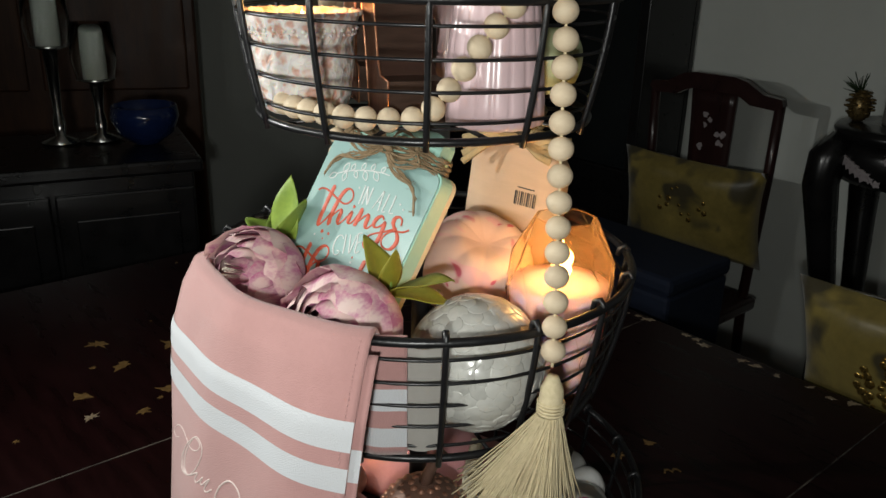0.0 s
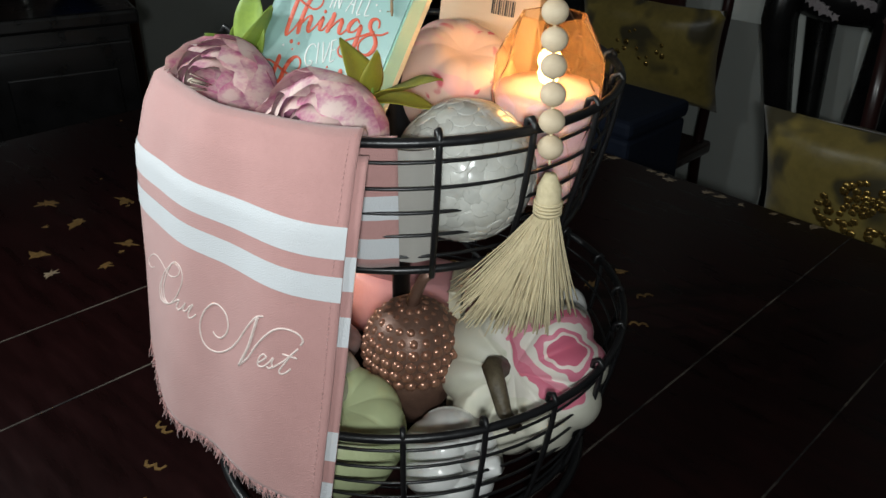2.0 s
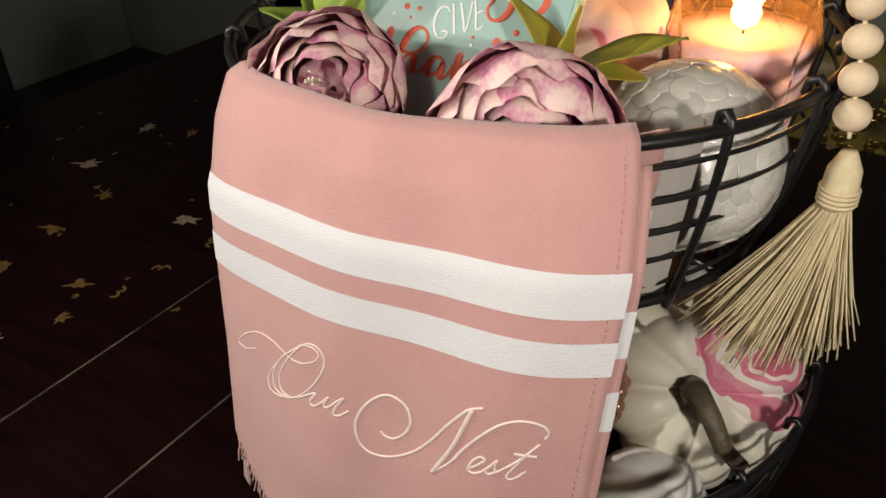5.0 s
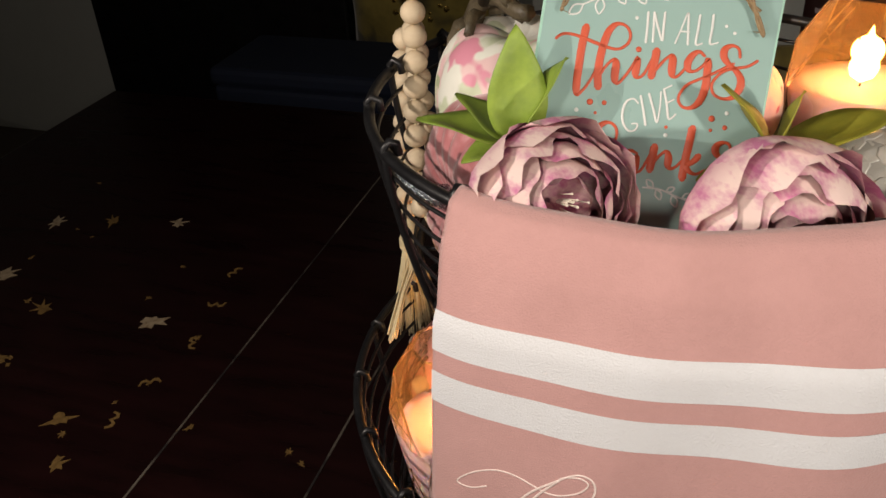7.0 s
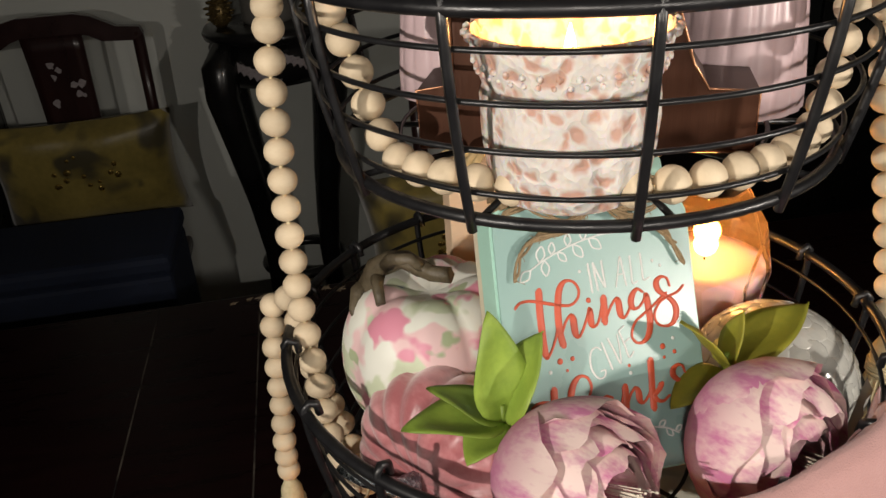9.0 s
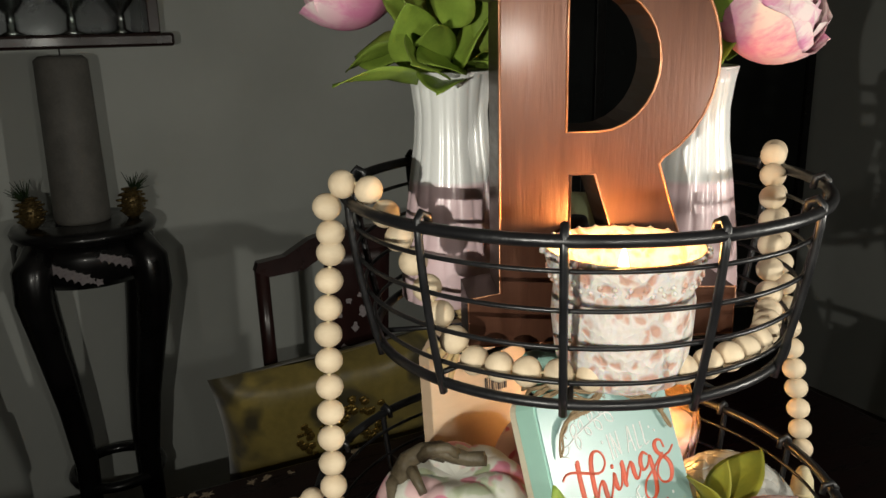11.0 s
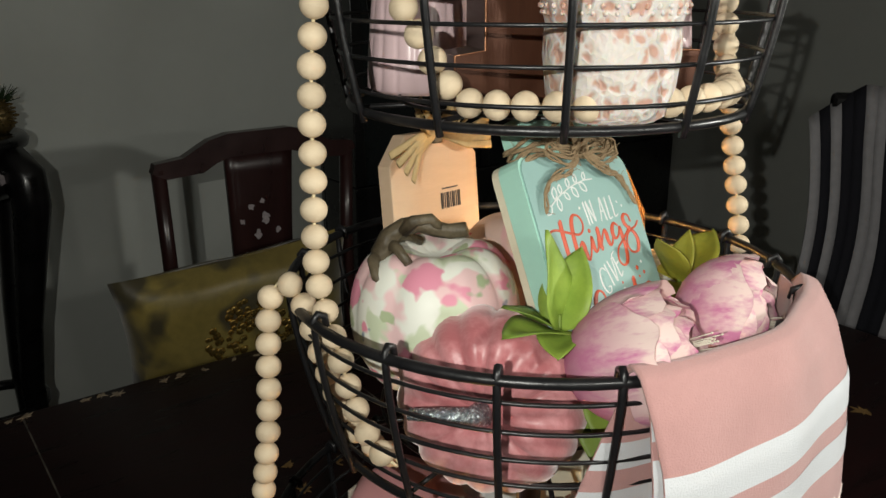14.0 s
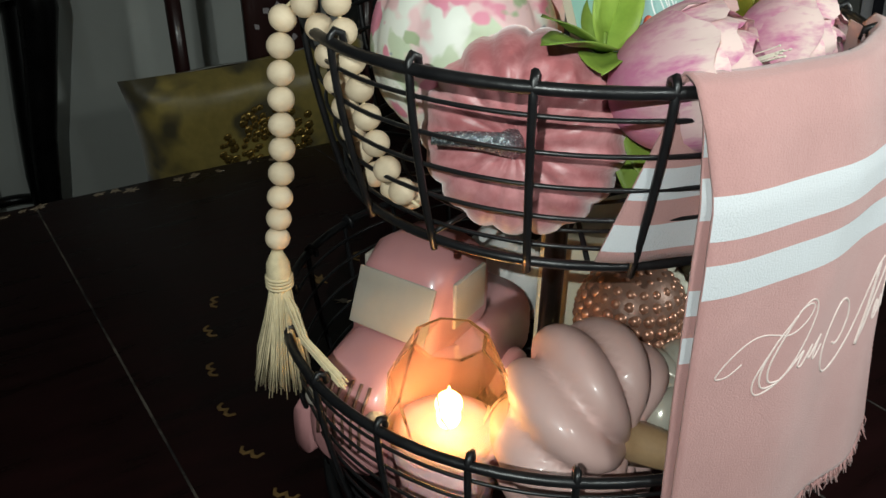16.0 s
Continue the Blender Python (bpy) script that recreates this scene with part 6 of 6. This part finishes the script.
def display_cabinet(u, v0, v1, z1, label, bays):
    c = room_thing("display_cabinet", u, v0, FLOOR_Z, label, "cabinet", "display cabinets")
    w, h, d = v1 - v0, z1 - FLOOR_Z, 1.985 - u
    part("back", boxed((d - 0.02, 0, 0), (d, w, h)), M_BLACKWOOD, c, smooth=False)
    part("base", boxed((0, 0, 0), (d - 0.021, w, 0.75), 0.006), M_BLACKWOOD, c, smooth=False)
    part("cornice", boxed((-0.02, -0.02, h), (d, w + 0.02, h + 0.06), 0.01), M_BLACKWOOD, c, smooth=False)
    for k in range(bays + 1):
        y = (w - 0.04) * k / bays
        part("stile", boxed((0, y, 0.752), (0.03 if 0 < k < bays else d - 0.021, y + 0.04, h), 0.004), M_BLACKWOOD, c, smooth=False)
    for k in range(bays):
        y0, y1 = (w - 0.04) * k / bays + 0.041, (w - 0.04) * (k + 1) / bays - 0.001
        part("glass_door", boxed((0.008, y0, 0.753), (0.014, y1, h)), M_DARK_GLASS, c, "dark reflecting glass", smooth=False)
    return c


display_cabinet(1.72, 1.02, 1.95, 1.35, "black display cabinet with dark glass doors on the wall", 2)
display_cabinet(1.75, -2.42, -0.85, 1.35, "black lacquered display cabinet with dark glass doors", 3)

# brown cabinet in the corner with glass candle holders before it
bc = thing("tall_cabinet", (-1.62, 2.42, FLOOR_Z), "tall brown wooden cabinet in the dark corner", "cabinet", turn=21)
part("body", boxed((-0.70, -0.22, 0), (0.45, 0.25, 2.3), 0.01), M_CABINET, bc, smooth=False)
for x in (-0.66, -0.10):
    part("door", boxed((x, -0.245, 0.9), (x + 0.51, -0.221, 2.2), 0.008), M_CABINET, bc, smooth=False)
sb = thing("sideboard", (-1.21, 1.11, FLOOR_Z), "low black sideboard in front of the cabinet", "sideboard", turn=30)
part("body", boxed((-0.49, -0.18, 0.06), (0.49, 0.2, 0.895), 0.006), M_BLACKWOOD, sb, smooth=False)
part("plinth", boxed((-0.47, -0.16, 0), (0.47, 0.19, 0.059)), M_BLACKWOOD, sb, smooth=False)
part("top", boxed((-0.51, -0.205, 0.896), (0.51, 0.205, 0.93), 0.008), M_BLACKWOOD, sb, smooth=False)
for k in range(3):
    door = part("door", boxed((-0.48 + 0.325 * k, -0.198, 0.10), (-0.165 + 0.325 * k, -0.181, 0.86), 0.005), M_BLACKWOOD, sb, smooth=False)
    part("panel", boxed((-0.44 + 0.325 * k, -0.204, 0.16), (-0.205 + 0.325 * k, -0.1985, 0.80), 0.003), M_BLACKWOOD, door, smooth=False)
    part("knob", lathe(bmesh.new(), [(0.006, 0), (0.008, 0.008), (0.004, 0.014)], 12), M_PINE, door, "small brass knob").matrix_basis = pose(-0.20 + 0.325 * k, -0.1985, 0.50, 90)
for k, (x, y, h) in enumerate(((-0.985, 1.32, 0.25), (-1.07, 1.27, 0.335))):
    hur = thing("hurricane_candle", (x, y, FLOOR_Z + 0.931), "white candle in a clear glass holder on the sideboard", "candle holder", "glass candle holders")
    st = bmesh.new()
    lathe(st, [(0.045, 0), (0.05, 0.006), (0.012, 0.02), (0.016, 0.05), (0.010, 0.08), (0.018, h - 0.10), (0.05, h - 0.09)], 20)
    part("stem", st, M_METAL, hur)
    cb = bmesh.new()
    lathe(cb, [(0.03, h - 0.089), (0.03, h + 0.02), (0.026, h + 0.024)], 20)
    part("candle", cb, M_WHITE_WAX, hur)
    gl = bmesh.new()
    lathe(gl, [(0.046, h - 0.089), (0.056, h - 0.04), (0.050, h + 0.05), (0.048, h + 0.05), (0.054, h - 0.04), (0.044, h - 0.088)], 24, cap=False)
    part("glass", gl, M_GLASS, hur).visible_shadow = False
bowl = thing("blue_bowl", (-0.86, 1.31, FLOOR_Z + 0.932), "dark cobalt blue glazed bowl on the sideboard", "bowl")
bw = bmesh.new()
lathe(bw, [(0.03, 0), (0.07, 0.03), (0.085, 0.07), (0.080, 0.10), (0.075, 0.10), (0.08, 0.07), (0.0, 0.02)], 28, cap=False)
part("body", bw, M_COBALT, bowl)

# striped cloth over a chair
sc = thing("striped_chair", (1.36, -0.85, FLOOR_Z), "chair draped with a black and grey striped cloth", "chair", turn=-8)
N = 24
for k in range(N):
    y0, y1 = 0.275 - 0.54 * k / N, 0.275 - 0.54 * (k + 1) / N

    def strip(i, j):
        y = y0 + (y1 - y0) * i
        z = 1.16 - 0.02 * math.cos(9 * y) - 0.10 * max(0.0, y - 0.16) / 0.115 - 0.62 * j
        return Vector((-0.05 - 0.035 * math.sin(min(1.0, 8 * j) * 1.57) - 0.016 * math.sin(20 * y + 2.5 * j), y + 0.012 * math.sin(6 * j + 9 * y), z))
    ob = part("cloth_stripe", grid_sheet(bmesh.new(), strip, 2, 16), M_CLOTH_LIGHT if k in (0, 2, 5, 6, 9, 11, 14, 15, 18, 20, 23) else M_CLOTH_DARK, sc)
    thicken(ob, 0.004)
part("back", boxed((-0.045, -0.26, 0.40), (-0.01, 0.24, 1.135), 0.012), M_BLACKWOOD, sc, smooth=False)
part("seat", boxed((-0.42, -0.25, 0.40), (-0.09, 0.23, 0.45), 0.01), M_BLACKWOOD, sc, smooth=False)
for x in (-0.40, -0.05):
    for y in (-0.23, 0.19):
        part("leg", boxed((x, y, 0), (x + 0.035, y + 0.035, 0.399), 0.004), M_BLACKWOOD, sc, smooth=False)

# ---- worn inlay in the table top ----
rg = random.Random(77)
TABLE_INV = table.matrix_world.inverted()


def inlay(name, x, y, outline, size, turn, material):
    ob = part(name, slab([(size * a, size * b) for a, b in outline], 0, 0.0008), material, table, smooth=False)
    p = TABLE_INV @ Vector((x, y, 0.0))
    ob.matrix_basis = pose(p.x, p.y, TZ + 0.0001, 0, 0, turn)


def leaf_outline(seed):
    q = random.Random(seed)
    out = []
    for k in range(14):
        a = 6.283 * k / 14
        r = (1.0 if k % 2 else 0.55) * q.uniform(0.35, 1.1)
        out.append((r * math.cos(a), 0.75 * r * math.sin(a)))
    return out


CURL = [(-0.2, -1.0), (0.35, -0.75), (0.45, -0.35), (0.1, -0.02), (0.45, 0.3), (0.35, 0.75), (-0.25, 1.0), (-0.3, 0.8), (0.1, 0.62), (0.15, 0.35), (-0.3, 0.0), (0.15, -0.35), (0.05, -0.65), (-0.3, -0.8)]
for k, (x, y, s) in enumerate(((-0.32, 0.515, 26), (-0.44, 0.39, 22), (-0.497, 0.536, 24), (-0.479, 0.733, 30), (-0.544, 0.457, 30), (-0.449, 0.323, 15), (-0.517, 0.296, 16), (-0.324, 0.807, 26),
                                (-0.439, 0.618, 24), (-0.238, 0.746, 22), (-0.56, 0.35, 24), (-0.62, 0.52, 26), (-0.40, 0.85, 24), (0.563, -0.476, 26), (0.43, -0.50, 24), (0.50, -0.56, 22), (0.252, 0.294, 20), (0.30, 0.33, 14), (0.21, 0.25, 14))):
    inlay("leaf_inlay", x, y, leaf_outline(k), s / 1000, rg.uniform(0, 360), M_GOLD_INLAY if k % 3 else M_SHELL)
for k, (x, y) in enumerate(((-0.284, 0.446), (-0.343, 0.40), (-0.39, 0.359), (-0.24, 0.51), (-0.20, 0.57), (0.117, 0.379), (0.051, 0.346), (-0.007, 0.305), (-0.058, 0.258), (0.176, 0.40), (-0.101, 0.209),
                             (0.322, 0.265), (0.30, 0.195), (0.411, -0.119), (0.362, -0.16), (-0.258, -0.019), (-0.25, -0.075), (0.33, -0.21), (-0.235, -0.125))):
    inlay("curl_inlay", x, y, CURL, 0.013, rg.uniform(0, 360) if k < 5 else math.degrees(math.atan2(y, x)) + 10 * (k % 3), M_GOLD_INLAY)
for k in range(16):
    v = 0.335 - 0.52 * k / 16 + rg.uniform(-0.01, 0.01)
    u = 0.794 + rg.uniform(-0.008, 0.006)
    if k % 4 != 3:
        inlay("edge_chip", (u - v) * 0.7071, (u + v) * 0.7071, leaf_outline(200 + k), 0.009 + 0.008 * rg.random(), -45 + rg.uniform(-12, 12), M_SHELL)
for k in range(26):
    x, y = rg.uniform(-0.65, -0.22), rg.uniform(0.15, 0.95)
    if (x + y) / 1.414 < 0.78:
        inlay("chip_inlay", x, y, leaf_outline(300 + k), rg.uniform(0.003, 0.009), rg.uniform(0, 360), M_GOLD_INLAY)
